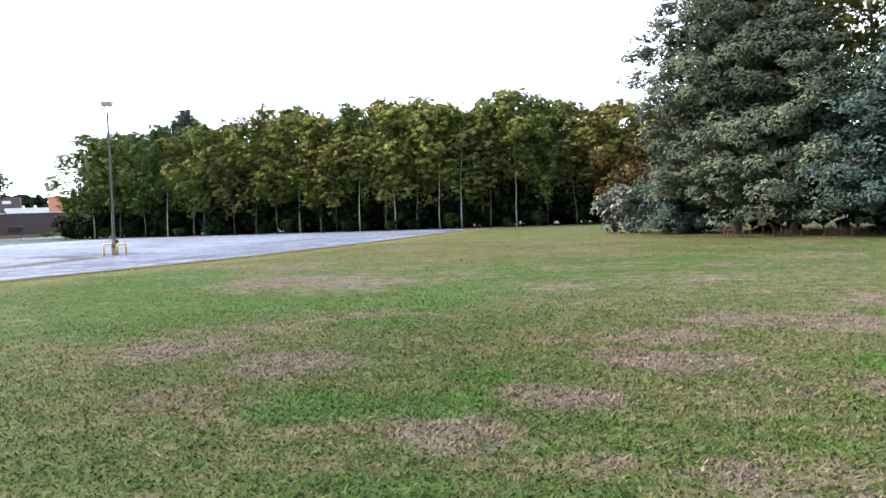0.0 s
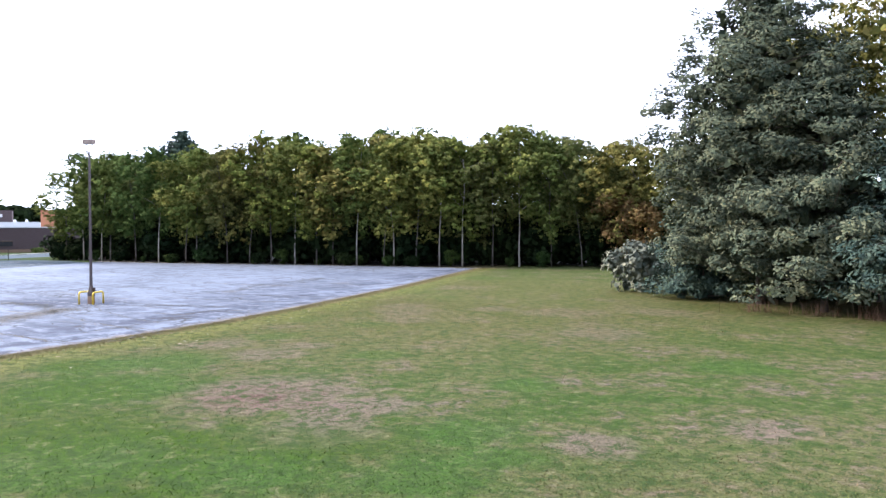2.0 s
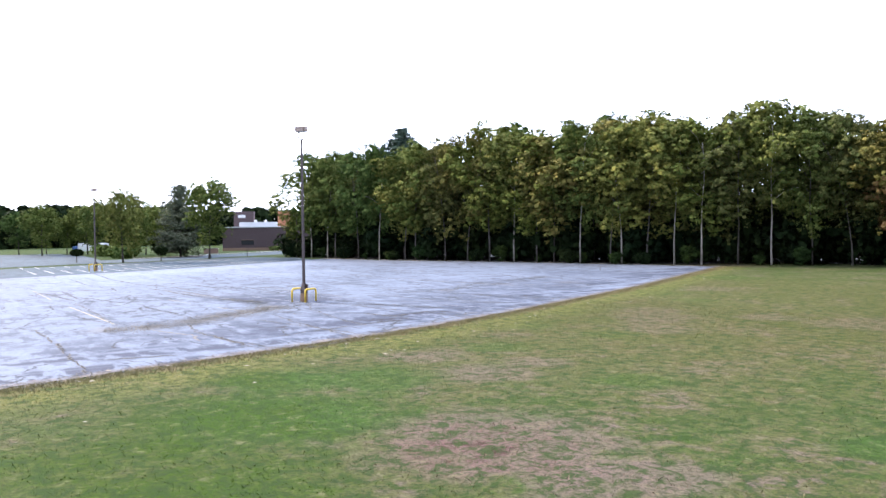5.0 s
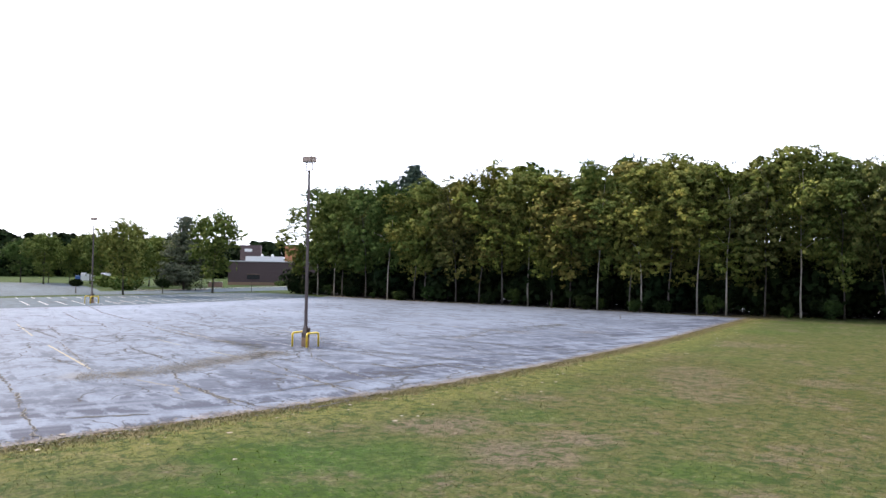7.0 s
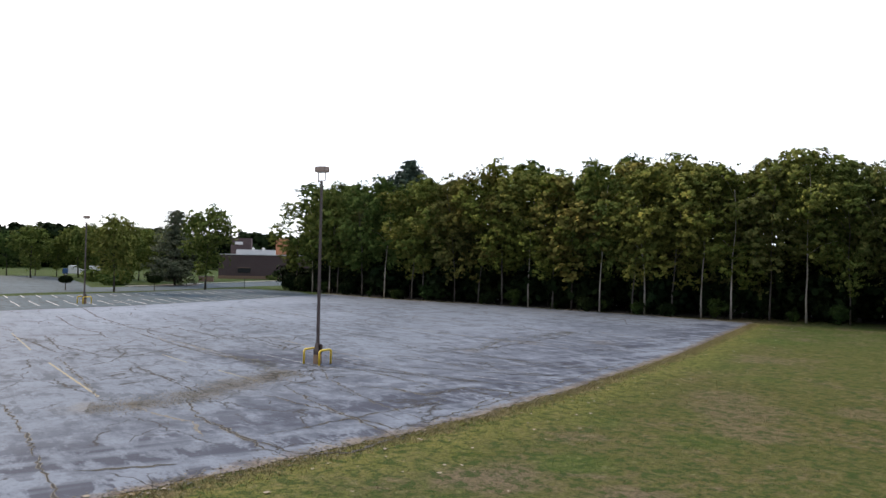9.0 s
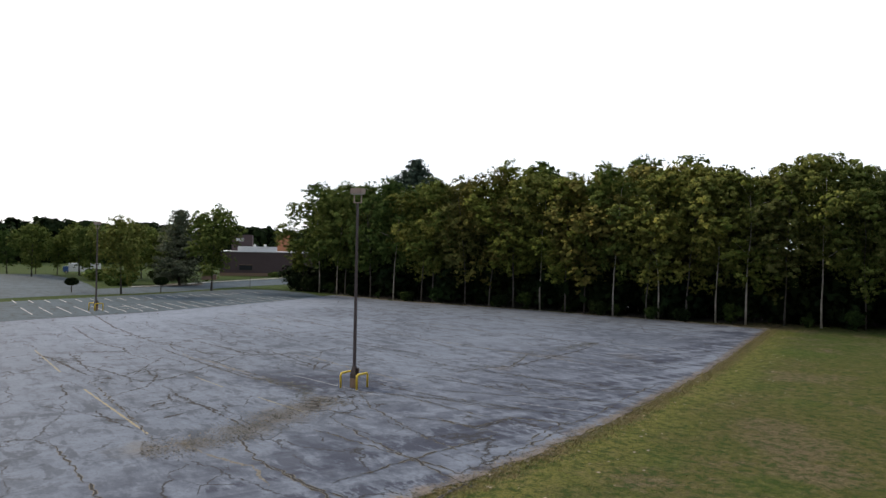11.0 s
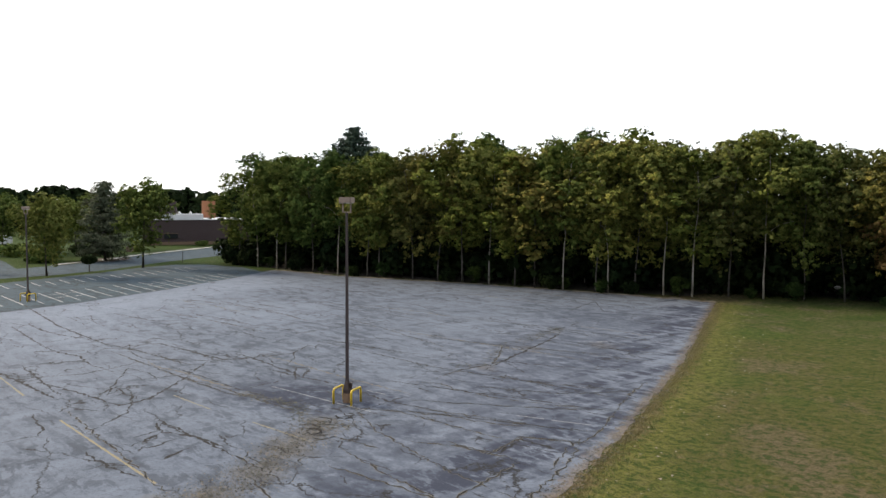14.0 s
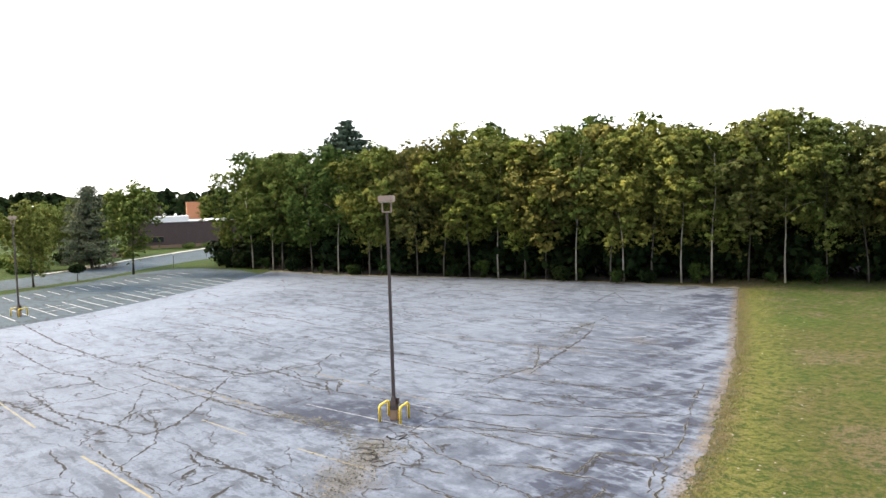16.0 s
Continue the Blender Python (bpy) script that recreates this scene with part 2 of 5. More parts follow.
def asphalt_material(name, light, dark, streak_turn, stains=(), edge=False):
    m = Nodes(name, 0.85, 0.10)
    # streaks along the bays, cloudy stains, and small dark dashes
    streak = m.noise(1.0, 6, 0.7, vec=m.mapping((0.10, 0.95, 1), streak_turn), distort=0.3)
    big = m.noise(0.085, 5, 0.6, distort=0.5)
    fine = m.noise(22.0, 4, 0.75)
    blot = m.noise(0.42, 8, 0.72, distort=0.8)
    dash = m.noise(1.0, 6, 0.68, vec=m.mapping((0.60, 1.35, 1), streak_turn), distort=0.35)
    lane = m.noise(1.0, 3, 0.55, vec=m.mapping((0.75, 0.035, 1), radians(-24)))
    c = m.mix(m.mask(big, 0.33, 0.68), light, dark)
    c = m.mix(m.math("MULTIPLY", m.mask(lane, 0.50, 0.62), 0.35), c, tuple(v * 1.2 for v in light))
    c = m.mix(m.math("MULTIPLY", m.mask(streak, 0.53, 0.60), 0.40), c, tuple(v * 0.6 for v in dark))
    c = m.mix(m.math("MULTIPLY", m.mask(streak, 0.46, 0.38), 0.40), c, tuple(v * 1.15 for v in light))
    c = m.mix(m.math("MULTIPLY", m.mask(blot, 0.54, 0.63), 0.60), c, tuple(v * 0.45 for v in dark))
    c = m.mix(m.math("MULTIPLY", m.mask(blot, 0.46, 0.36), 0.45), c, tuple(v * 1.25 for v in light))
    c = m.mix(m.math("MULTIPLY", m.math("MULTIPLY", m.mask(dash, 0.52, 0.58), m.mask(big, 0.36, 0.54)), 0.62), c, tuple(v * 0.40 for v in dark))
    c = m.mix(m.math("MULTIPLY", m.mask(dash, 0.45, 0.38), 0.35), c, tuple(v * 1.12 for v in light))
    speck = m.noise(3.2, 5, 0.75)
    c = m.mix(m.math("MULTIPLY", m.mask(speck, 0.56, 0.64), 0.40), c, tuple(v * 0.5 for v in dark))
    if edge:
        # damp dark band and tan dirt beside the lawn
        off = m.math("ADD", from_edge(m), m.math("MULTIPLY", m.math("SUBTRACT", m.noise(0.45, 4, 0.6), 0.5), 5.0))
        band_ = m.math("MULTIPLY", m.math("MULTIPLY", m.mask(off, -7.0, -3.5), m.mask(dash, 0.46, 0.52)), m.mask(lane, 0.56, 0.46))
        c = m.mix(m.math("MULTIPLY", m.mask(off, -9.0, -4.0), 0.35), c, tuple(v * 1.15 for v in light))
        c = m.mix(m.math("MULTIPLY", band_, 0.85), c, (0.024, 0.027, 0.043))
        close = m.math("ADD", from_edge(m), m.math("MULTIPLY", m.math("SUBTRACT", m.noise(1.4, 6, 0.75), 0.5), 2.2))
        c = m.mix(m.math("MULTIPLY", m.mask(close, -0.55, 0.0), 0.75), c, (0.150, 0.118, 0.092))
        # whitish glare towards the newer car park, painted in as paler asphalt
        for x, y, r in ((-35.0, -3.9, 9), (-38.3, 1.9, 9), (-42.2, 8.3, 9), (-46.5, 15.1, 9), (-50.0, 21.7, 9), (-27.7, 9.0, 8), (-25.4, -5.1, 8)):
            c = m.mix(m.math("MULTIPLY", m.near(x, y, r, 0.4, 0.1), 0.5), c, tuple(v * 1.5 for v in light))
        # tan soil washed out of the broken places
        for x, y, r in ((1.6, -2.4, 0.9), (2.6, -3.1, 1.0), (3.2, -4.2, 1.2), (4.2, -5.4, 1.2), (5.4, -7.0, 1.2), (6.4, -9.2, 1.1), (6.2, -10.8, 1.0), (-1.4, 9.8, 0.9), (-3.6, 15.8, 0.9), (-1.4, 20.2, 1.2)):
            c = m.mix(m.math("MULTIPLY", m.near(x, y, r, 0.8, 0.1), 0.6), c, (0.118, 0.110, 0.100))
    patchy = m.math("MULTIPLY", m.math("ADD", dash, m.noise(1.3, 7, 0.72)), 0.5)
    for x, y, r in stains:
        c = m.mix(m.math("MULTIPLY", m.math("MULTIPLY", m.near(x, y, r, 0.7, 0.5), m.mask(patchy, 0.38, 0.50)), 0.88 if 2.4 <= r < 3 else 0.4), c, (0.022, 0.027, 0.044))
    c = m.mix(m.math("MULTIPLY", m.mask(m.noise(6.0, 6, 0.8), 0.50, 0.66), 0.55), c, tuple(v * 0.5 for v in dark))
    # hairline cracks, longer along the bays than across them
    crack = None
    for scale, width, gap in (((0.16, 0.40, 1), 0.013, 0.45), ((0.5, 0.85, 1), 0.016, 0.57)):
        v = m.t.nodes.new("ShaderNodeTexVoronoi")
        v.feature = "DISTANCE_TO_EDGE"
        warp = m.node("ShaderNodeVectorMath", Vector=m.mapping(scale, radians(-6)))
        warp.operation = "ADD"
        n3 = m.node("ShaderNodeTexNoise", Vector=m.co, Scale=0.9, Detail=5.0, Roughness=0.65)
        shift = m.node("ShaderNodeVectorMath", Vector=n3.outputs["Color"])
        shift.operation = "SCALE"
        shift.inputs["Scale"].default_value = 0.35
        m.t.links.new(shift.outputs[0], warp.inputs[1])
        m.t.links.new(warp.outputs[0], v.inputs["Vector"])
        v.inputs["Scale"].default_value = 1.0
        line = m.math("MULTIPLY", m.mask(v.outputs["Distance"], width, width * 0.3), m.mask(m.noise(0.35, 3), gap, gap + 0.08))
        crack = line if crack is None else m.math("MAXIMUM", crack, line)
    c = m.mix(crack, c, (0.020, 0.020, 0.021))
    return m.colour(c).bump(m.math("SUBTRACT", fine, crack), 0.25, 0.015).mat


def leaf_material(name, *colours, vary=True):
    m = Nodes(name, 0.9, 0.03)
    geo = m.t.nodes.new("ShaderNodeNewGeometry").outputs["Random Per Island"]
    obj = m.t.nodes.new("ShaderNodeObjectInfo").outputs["Random"]
    n = len(colours)
    c = m.ramp(geo, *[(i / max(n - 1, 1), col) for i, col in enumerate(colours)])
    if vary:
        c = m.mix(1.0, c, m.ramp(obj, (0.0, (0.66, 0.80, 0.86)), (0.5, (0.97, 1.0, 1.0)), (1.0, (1.22, 1.12, 0.95))), "MULTIPLY")
    clump = m.noise(0.9, 3, 0.6)
    c = m.mix(1.0, c, m.ramp(clump, (0.36, (0.70, 0.76, 0.78)), (0.52, (1.0, 1.0, 1.0)), (0.66, (1.30, 1.24, 1.12))), "MULTIPLY")
    return m.colour(c).mat


def plain(name, colour, rough=0.7, metal=0.0, vary=0.25, scale=6.0):
    m = Nodes(name, rough, 0.4)
    m.bsdf.inputs["Metallic"].default_value = metal
    n = m.noise(scale, 5, 0.7)
    c = m.mix(m.mask(n, 0.35, 0.75), colour, tuple(v * (1 - vary) for v in colour))
    return m.colour(c).bump(n, 0.15, 0.004).mat


def brick_material():
    m = Nodes("purple_brown_brick", 0.9, 0.2)
    b = m.node("ShaderNodeTexBrick", Vector=m.node("ShaderNodeMapping", Vector=m.co, Rotation=(radians(90), 0, 0)).outputs[0], Scale=1.0, Mortar_Size=0.012, Brick_Width=0.42, Row_Height=0.16)
    b.inputs["Color1"].default_value, b.inputs["Color2"].default_value, b.inputs["Mortar"].default_value = (0.076, 0.055, 0.058, 1), (0.064, 0.046, 0.048, 1), (0.092, 0.081, 0.082, 1)
    c = m.mix(m.math("MULTIPLY", m.noise(0.4, 4), 0.5), b.outputs["Color"], (0.09, 0.065, 0.066))
    return m.colour(c).mat


GRASS = grass_material()
BLADES = blade_material()
# litter brown, darkened to carry the shade below the trees
FOREST_FLOOR = plain("shaded_leaf_litter", (0.024, 0.019, 0.013), 1.0, 0, 0.5, 1.5)
DRY_STALK = plain("reddish_dry_stalks", (0.085, 0.050, 0.030), 1.0, 0, 0.5, 2)
STRAW = plain("straw_grass", (0.170, 0.148, 0.062), 1.0, 0, 0.5, 2)
VERGE = leaf_material("dry_verge_soil", (0.080, 0.070, 0.058), (0.128, 0.114, 0.094), (0.162, 0.146, 0.124), (0.100, 0.088, 0.066), vary=False)
OLD_ASPHALT = asphalt_material("old_pale_asphalt", (0.111, 0.129, 0.164), (0.082, 0.098, 0.129), radians(-8),
                              ((-1.0, -0.0, 2.9), (-2.7, -1.3, 2.4), (0.7, 1.1, 1.8), (-4.6, -1.7, 2.0), (4.8, -0.6, 1.4), (8.1, -5.4, 1.6), (11.5, -5.7, 1.8), (8.7, 4.6, 2.2), (6.1, 9.9, 2.2), (2.8, 16.2, 2.0), (0.1, 21.3, 2.0), (-4.2, 30.8, 2.2), (-6.9, 38.7, 2.4), (10.0, -0.8, 1.8), (-2.3, 2.7, 1.6), (5.2, 4.7, 6.0), (1.6, 11.0, 6.0), (9.1, -2.9, 5.0), (-2.8, 17.8, 6.5), (-4.2, -0.8, 4.0), (11.0, -9.8, 4.5), (-7.7, 29.4, 7.0)), True)
NEW_ASPHALT = asphalt_material("grey_asphalt", (0.040, 0.060, 0.077), (0.031, 0.048, 0.062), radians(30))
LEAF_GREEN = leaf_material("green_leaves", (0.050, 0.076, 0.018), (0.088, 0.116, 0.028), (0.140, 0.156, 0.042), (0.062, 0.091, 0.022))
LEAF_YELLOW = leaf_material("yellowing_leaves", (0.086, 0.106, 0.024), (0.140, 0.148, 0.036), (0.204, 0.186, 0.050), (0.100, 0.124, 0.027))
LEAF_OLIVE = leaf_material("olive_brown_leaves", (0.066, 0.076, 0.022), (0.108, 0.108, 0.034), (0.148, 0.132, 0.044), (0.068, 0.088, 0.024))
LEAF_ORANGE = leaf_material("ochre_autumn_leaves", (0.091, 0.068, 0.026), (0.150, 0.088, 0.039), (0.104, 0.091, 0.031), vary=False)
LEAF_DARK_GREEN = leaf_material("dark_green_leaves", (0.022, 0.040, 0.012), (0.040, 0.062, 0.018), (0.030, 0.050, 0.014))
# woodland shade is put into this leaf colour; far woods and clipped trees share it
LEAF_DARK = leaf_material("dark_and_shaded_leaves", (0.008, 0.014, 0.006), (0.017, 0.027, 0.009), (0.012, 0.020, 0.008))
LEAF_BUSH = leaf_material("grey_green_leaves", (0.080, 0.092, 0.070), (0.135, 0.142, 0.112), (0.065, 0.080, 0.062), vary=False)
NEEDLE = leaf_material("blue_green_needles", (0.034, 0.048, 0.034), (0.062, 0.076, 0.050), (0.098, 0.106, 0.066), (0.026, 0.040, 0.030), vary=False)
NEEDLE_GREY = leaf_material("grey_green_needles", (0.056, 0.072, 0.046), (0.088, 0.100, 0.062), (0.112, 0.118, 0.080), vary=False)
NEEDLE_BLUE = leaf_material("bluish_needles", (0.022, 0.040, 0.034), (0.038, 0.060, 0.050), (0.058, 0.080, 0.062), (0.020, 0.034, 0.030), vary=False)
NEEDLE_DARK = leaf_material("dark_spruce_needles", (0.022, 0.038, 0.030), (0.040, 0.060, 0.045), (0.055, 0.075, 0.055), vary=False)
BARK = plain("grey_bark", (0.105, 0.094, 0.082), 0.95, 0, 0.5, 4)
BARK_PALE = plain("pale_bark", (0.410, 0.372, 0.322), 0.9, 0, 0.45, 4)
BARK_DARK = plain("dark_bark", (0.05, 0.042, 0.036), 0.95, 0, 0.4, 4)
POLE_BROWN = plain("brown_painted_steel", (0.045, 0.032, 0.032), 0.5, 0.0, 0.3, 3)
LAMP_BRONZE = plain("bronze_lamp_housing", (0.27, 0.205, 0.17), 0.5, 0.0, 0.25, 5)
LENS = plain("frosted_lamp_lens", (0.55, 0.55, 0.52), 0.25, 0, 0.1, 8)
YELLOW = plain("yellow_paint", (0.585, 0.420, 0.022), 0.5, 0, 0.3, 9)
CONCRETE = plain("weathered_concrete", (0.230, 0.155, 0.105), 0.9, 0, 0.35, 5)
CONCRETE_PALE = plain("pale_concrete", (0.300, 0.292, 0.277), 0.9, 0, 0.2, 2)
DEAD_LEAF = plain("pale_dead_leaves", (0.21, 0.18, 0.14), 0.9, 0, 0.4, 9)
WHITE_LINE = plain("worn_white_paint", (0.300, 0.305, 0.310), 0.8, 0, 0.5, 7)
FAINT_YELLOW = plain("faded_yellow_paint", (0.175, 0.158, 0.110), 0.85, 0, 0.5, 7)
FAINT_WHITE = plain("faded_white_paint", (0.205, 0.213, 0.228), 0.85, 0, 0.5, 7)
YELLOW_LINE = plain("worn_yellow_paint", (0.190, 0.162, 0.096), 0.8, 0, 0.5, 7)
CRACK = plain("open_crack", (0.008, 0.008, 0.009), 1.0, 0, 0.5, 8)
WEEDS = leaf_material("dry_weeds", (0.036, 0.036, 0.033), (0.086, 0.082, 0.074), (0.052, 0.056, 0.040), (0.108, 0.104, 0.094), (0.042, 0.042, 0.042), vary=False)
CRACK_WEEDS = plain("weeds_in_cracks", (0.125, 0.116, 0.096), 1.0, 0, 0.75, 7)
BRICK = brick_material()
ORANGE_BRICK = plain("orange_brick", (0.33, 0.15, 0.08), 0.9, 0, 0.2, 2)
PALE_BRICK = plain("pale_reddish_brick", (0.26, 0.17, 0.14), 0.9, 0, 0.3, 3)
MULCH = plain("bark_mulch", (0.060, 0.042, 0.030), 1.0, 0, 0.5, 3)
WHITE_ROOF = plain("white_roof_metal", (0.55, 0.56, 0.57), 0.6, 0, 0.1, 2)
DARK_GLASS = plain("dark_window_glass", (0.02, 0.022, 0.025), 0.1, 0, 0.2, 2)
WHITE_PAINT = plain("white_vehicle_paint", (0.75, 0.76, 0.78), 0.35, 0, 0.06, 2)
BLUE_PAINT = plain("blue_vehicle_paint", (0.05, 0.12, 0.35), 0.35, 0, 0.06, 2)
RUBBER = plain("black_rubber", (0.02, 0.02, 0.02), 0.9, 0, 0.2, 9)


# ---- mesh helpers ----
def mesh_object(name, verts, faces, mats, parent=None, label="", smooth=False, index=None):
    me = bpy.data.meshes.new(name)
    verts = np.asarray(verts, dtype=np.float32)
    if isinstance(faces, np.ndarray):
        n, k = faces.shape
        me.vertices.add(len(verts))
        me.vertices.foreach_set("co", verts.ravel())
        me.loops.add(n * k)
        me.loops.foreach_set("vertex_index", faces.astype(np.int32).ravel())
        me.polygons.add(n)
        me.polygons.foreach_set("loop_start", np.arange(0, n * k, k, dtype=np.int32))
        if index is not None:
            me.polygons.foreach_set("material_index", np.asarray(index, dtype=np.int32))
        me.update(calc_edges=True)
    else:
        me.from_pydata([tuple(map(float, v)) for v in verts], [], faces)
        me.update()
    for m in mats if isinstance(mats, (list, tuple)) else [mats]:
        me.materials.append(m)
    if smooth:
        me.polygons.foreach_set("use_smooth", np.ones(len(me.polygons), dtype=bool))
    ob = new(name, me)
    if parent:
        ob.parent = parent
    if label:
        tagged(ob, label)
    return ob


def part(name, bm, material, parent, label="", smooth=False):
    me = bpy.data.meshes.new(name)
    bmesh.ops.recalc_face_normals(bm, faces=bm.faces)
    bm.to_mesh(me)
    bm.free()
    me.materials.append(material)
    if smooth:
        me.polygons.foreach_set("use_smooth", np.ones(len(me.polygons), dtype=bool))
    ob = new(name, me)
    ob.parent = parent
    if label:
        tagged(ob, label)
    return ob


def box(size, at=(0, 0, 0), bevel=0.0, bm=None, turn=0.0):
    bm = bm or bmesh.new()
    r = bmesh.ops.create_cube(bm, size=1, matrix=Matrix.Translation(at) @ Matrix.Rotation(turn, 4, "Z") @ Matrix.Diagonal((*size, 1)))
    if bevel:
        edges = {e for v in r["verts"] for e in v.link_edges}
        bmesh.ops.bevel(bm, geom=list(edges), offset=bevel, segments=2, affect="EDGES")
    return bm


def tube(points, radii, sides=8, bm=None, cap=True):
    """A round tube along points."""
    bm = bm or bmesh.new()
    rings = []
    pts = [Vector(p) for p in points]
    for i, p in enumerate(pts):
        d = (pts[min(i + 1, len(pts) - 1)] - pts[max(i - 1, 0)]).normalized()
        a = d.orthogonal().normalized() if abs(d.z) < 0.99 else Vector((1, 0, 0))
        a = (a - d * a.dot(d)).normalized()
        b = d.cross(a)
        r = radii[i] if isinstance(radii, (list, tuple)) else radii
        rings.append([bm.verts.new(p + (a * math.cos(k * math.tau / sides) + b * math.sin(k * math.tau / sides)) * r) for k in range(sides)])
    for u, v in zip(rings, rings[1:]):
        # match the ring starts so that the tube does not twist
        s = min(range(sides), key=lambda k: (v[k].co - u[0].co).length)
        for k in range(sides):
            bm.faces.new((u[k], u[(k + 1) % sides], v[(k + 1 + s) % sides], v[(k + s) % sides]))
    if cap:
        bm.faces.new(rings[0][::-1])
        bm.faces.new(rings[-1])
    return bm


def leaf_sprays(centres, out, length, width, rng, droop=0.25, spread=0.9):
    """Small folded leaf sprays: one rhombus each, pointing roughly along out."""
    n = len(centres)
    axis = out + rng.normal(0, spread, (n, 3))
    axis[:, 2] -= droop
    axis /= np.linalg.norm(axis, axis=1, keepdims=True) + 1e-9
    side = np.cross(axis, rng.normal(0, 1, (n, 3)))
    side /= np.linalg.norm(side, axis=1, keepdims=True) + 1e-9
    ln = (length * rng.uniform(0.6, 1.4, n))[:, None]
    wd = (width * rng.uniform(0.6, 1.4, n))[:, None]
    a = centres - axis * ln * 0.5
    b = centres + side * wd * 0.5 + axis * ln * 0.05
    c = centres + axis * ln * 0.5
    d = centres - side * wd * 0.5 + axis * ln * 0.05
    v = np.stack([a, b, c, d], 1).reshape(-1, 3)
    f = np.arange(4 * n).reshape(n, 4)
    return v, f


def leaves_facing(centres, normal, length, width, rng, spread=0.45, along_dir=None, lean=0.35):
    """Small leaf sprays that lie across their normal, as leaves turn to the light."""
    n = len(centres)
    nn = normal / (np.linalg.norm(normal, axis=1, keepdims=True) + 1e-9) + rng.normal(0, spread, (n, 3))
    nn /= np.linalg.norm(nn, axis=1, keepdims=True) + 1e-9
    axis = rng.normal(0, 1, (n, 3)) if along_dir is None else along_dir + rng.normal(0, 0.5, (n, 3))
    axis[:, 2] += lean
    axis -= nn * (axis * nn).sum(1, keepdims=True)
    axis /= np.linalg.norm(axis, axis=1, keepdims=True) + 1e-9
    side = np.cross(nn, axis)
    ln = (length * rng.uniform(0.6, 1.4, n))[:, None]
    wd = (width * rng.uniform(0.6, 1.4, n))[:, None]
    a = centres - axis * ln * 0.5
    b = centres - side * wd * 0.5 - axis * ln * 0.05
    c = centres + axis * ln * 0.5
    d = centres + side * wd * 0.5 - axis * ln * 0.05
    return np.stack([a, d, c, b], 1).reshape(-1, 3), np.arange(4 * n).reshape(n, 4)


# ---- the ground, the car park and the road ----
def sheet(name, outline, z, material, label, category, step=None):
    bm = bmesh.new()
    vs = [bm.verts.new((x, y, z)) for x, y in outline]
    f = bm.faces.new(vs)
    if f.normal.z < 0:
        f.normal_flip()
    bmesh.ops.triangulate(bm, faces=[f])
    me = bpy.data.meshes.new(name)
    bm.to_mesh(me)
    bm.free()
    me.materials.append(material)
    return tagged(new(name, me), label, category, kind="structure")


def make_ground():
    xs = np.unique(np.concatenate([np.linspace(-2500, -260, 12), np.linspace(-260, 90, 71), np.linspace(90, 2500, 12)]))
    ys = np.unique(np.concatenate([np.linspace(-2500, -90, 12), np.linspace(-90, 160, 51), np.linspace(160, 2500, 12)]))
    gx, gy = np.meshgrid(xs, ys)
    lawn = (gx > edge_x(gy) - 5.0) & (gy < 60) & (gy > -60)
    gz = np.where(lawn, -0.012, -0.05)
    v = np.stack([gx.ravel(), gy.ravel(), gz.ravel()], 1)
    nx, ny = len(xs), len(ys)
    i = (np.arange(ny - 1)[:, None] * nx + np.arange(nx - 1)[None, :]).ravel()
    f = np.stack([i, i + 1, i + nx + 1, i + nx], 1)
    tagged(mesh_object("ground", v, f, GRASS, smooth=True), "wide mown lawn with dry brown patches", "lawn", kind="structure")


def ragged(points, amount, step, seed):
    """A line of points made uneven."""
    rng = random.Random(seed)
    out = []
    for (a, b), (c, d) in zip(points, points[1:]):
        n = max(1, int(math.hypot(c - a, d - b) / step))
        for k in range(n):
            s = k / n
            out.append((a + (c - a) * s + rng.uniform(-amount, amount), b + (d - b) * s + rng.uniform(-amount, amount)))
    return out + [points[-1]]


make_ground()
old_lot = ragged(EDGE, 0.15, 0.6, 3) + ragged([EDGE[-1]] + FAR + [SEAM[0]], 0.25, 1.2, 4)[1:] + SEAM[1:]
sheet("car_park", old_lot, 0.0, OLD_ASPHALT, "cracked pale asphalt car park with weeds in its joints", "car park")
sheet("car_park_2", [SEAM[0], (-59.9, 26.9), (-67.2, 27.9), (-74.5, 25.9)] + STRIP + SEAM[:0:-1], -0.012, NEW_ASPHALT, "darker grey asphalt car park with white bay lines", "car park")
ROAD_NEAR = [(-96.0, 46.0), (-86.5, 29.0), (-81.5, 21.5), (-74.6, 13.0), (-71.0, 5.5), (-69.8, -2.0), (-53.2, -33.1), (-30.0, -90.0)]
ROAD_FAR = [(-116.0, 50.0), (-107.0, 37.5), (-97.4, 24.5), (-89.0, 15.8), (-85.0, 8.5), (-80.0, -2.0), (-63.6, -33.0), (-44.0, -90.0)]
sheet("road", ROAD_NEAR + ROAD_FAR[::-1], -0.03, NEW_ASPHALT, "grey asphalt access road beside a grass strip", "road")
sheet("yard", [(-78.7, 3.7), (-85.1, 4.1), (-95.6, 5.1), (-110.7, 5.9), (-133.4, 4.6), (-150.8, -37.4), (-68.3, -39.6), (-72.7, -9.8)], -0.034, NEW_ASPHALT, "wide grey asphalt yard beyond the grass strip", "yard")


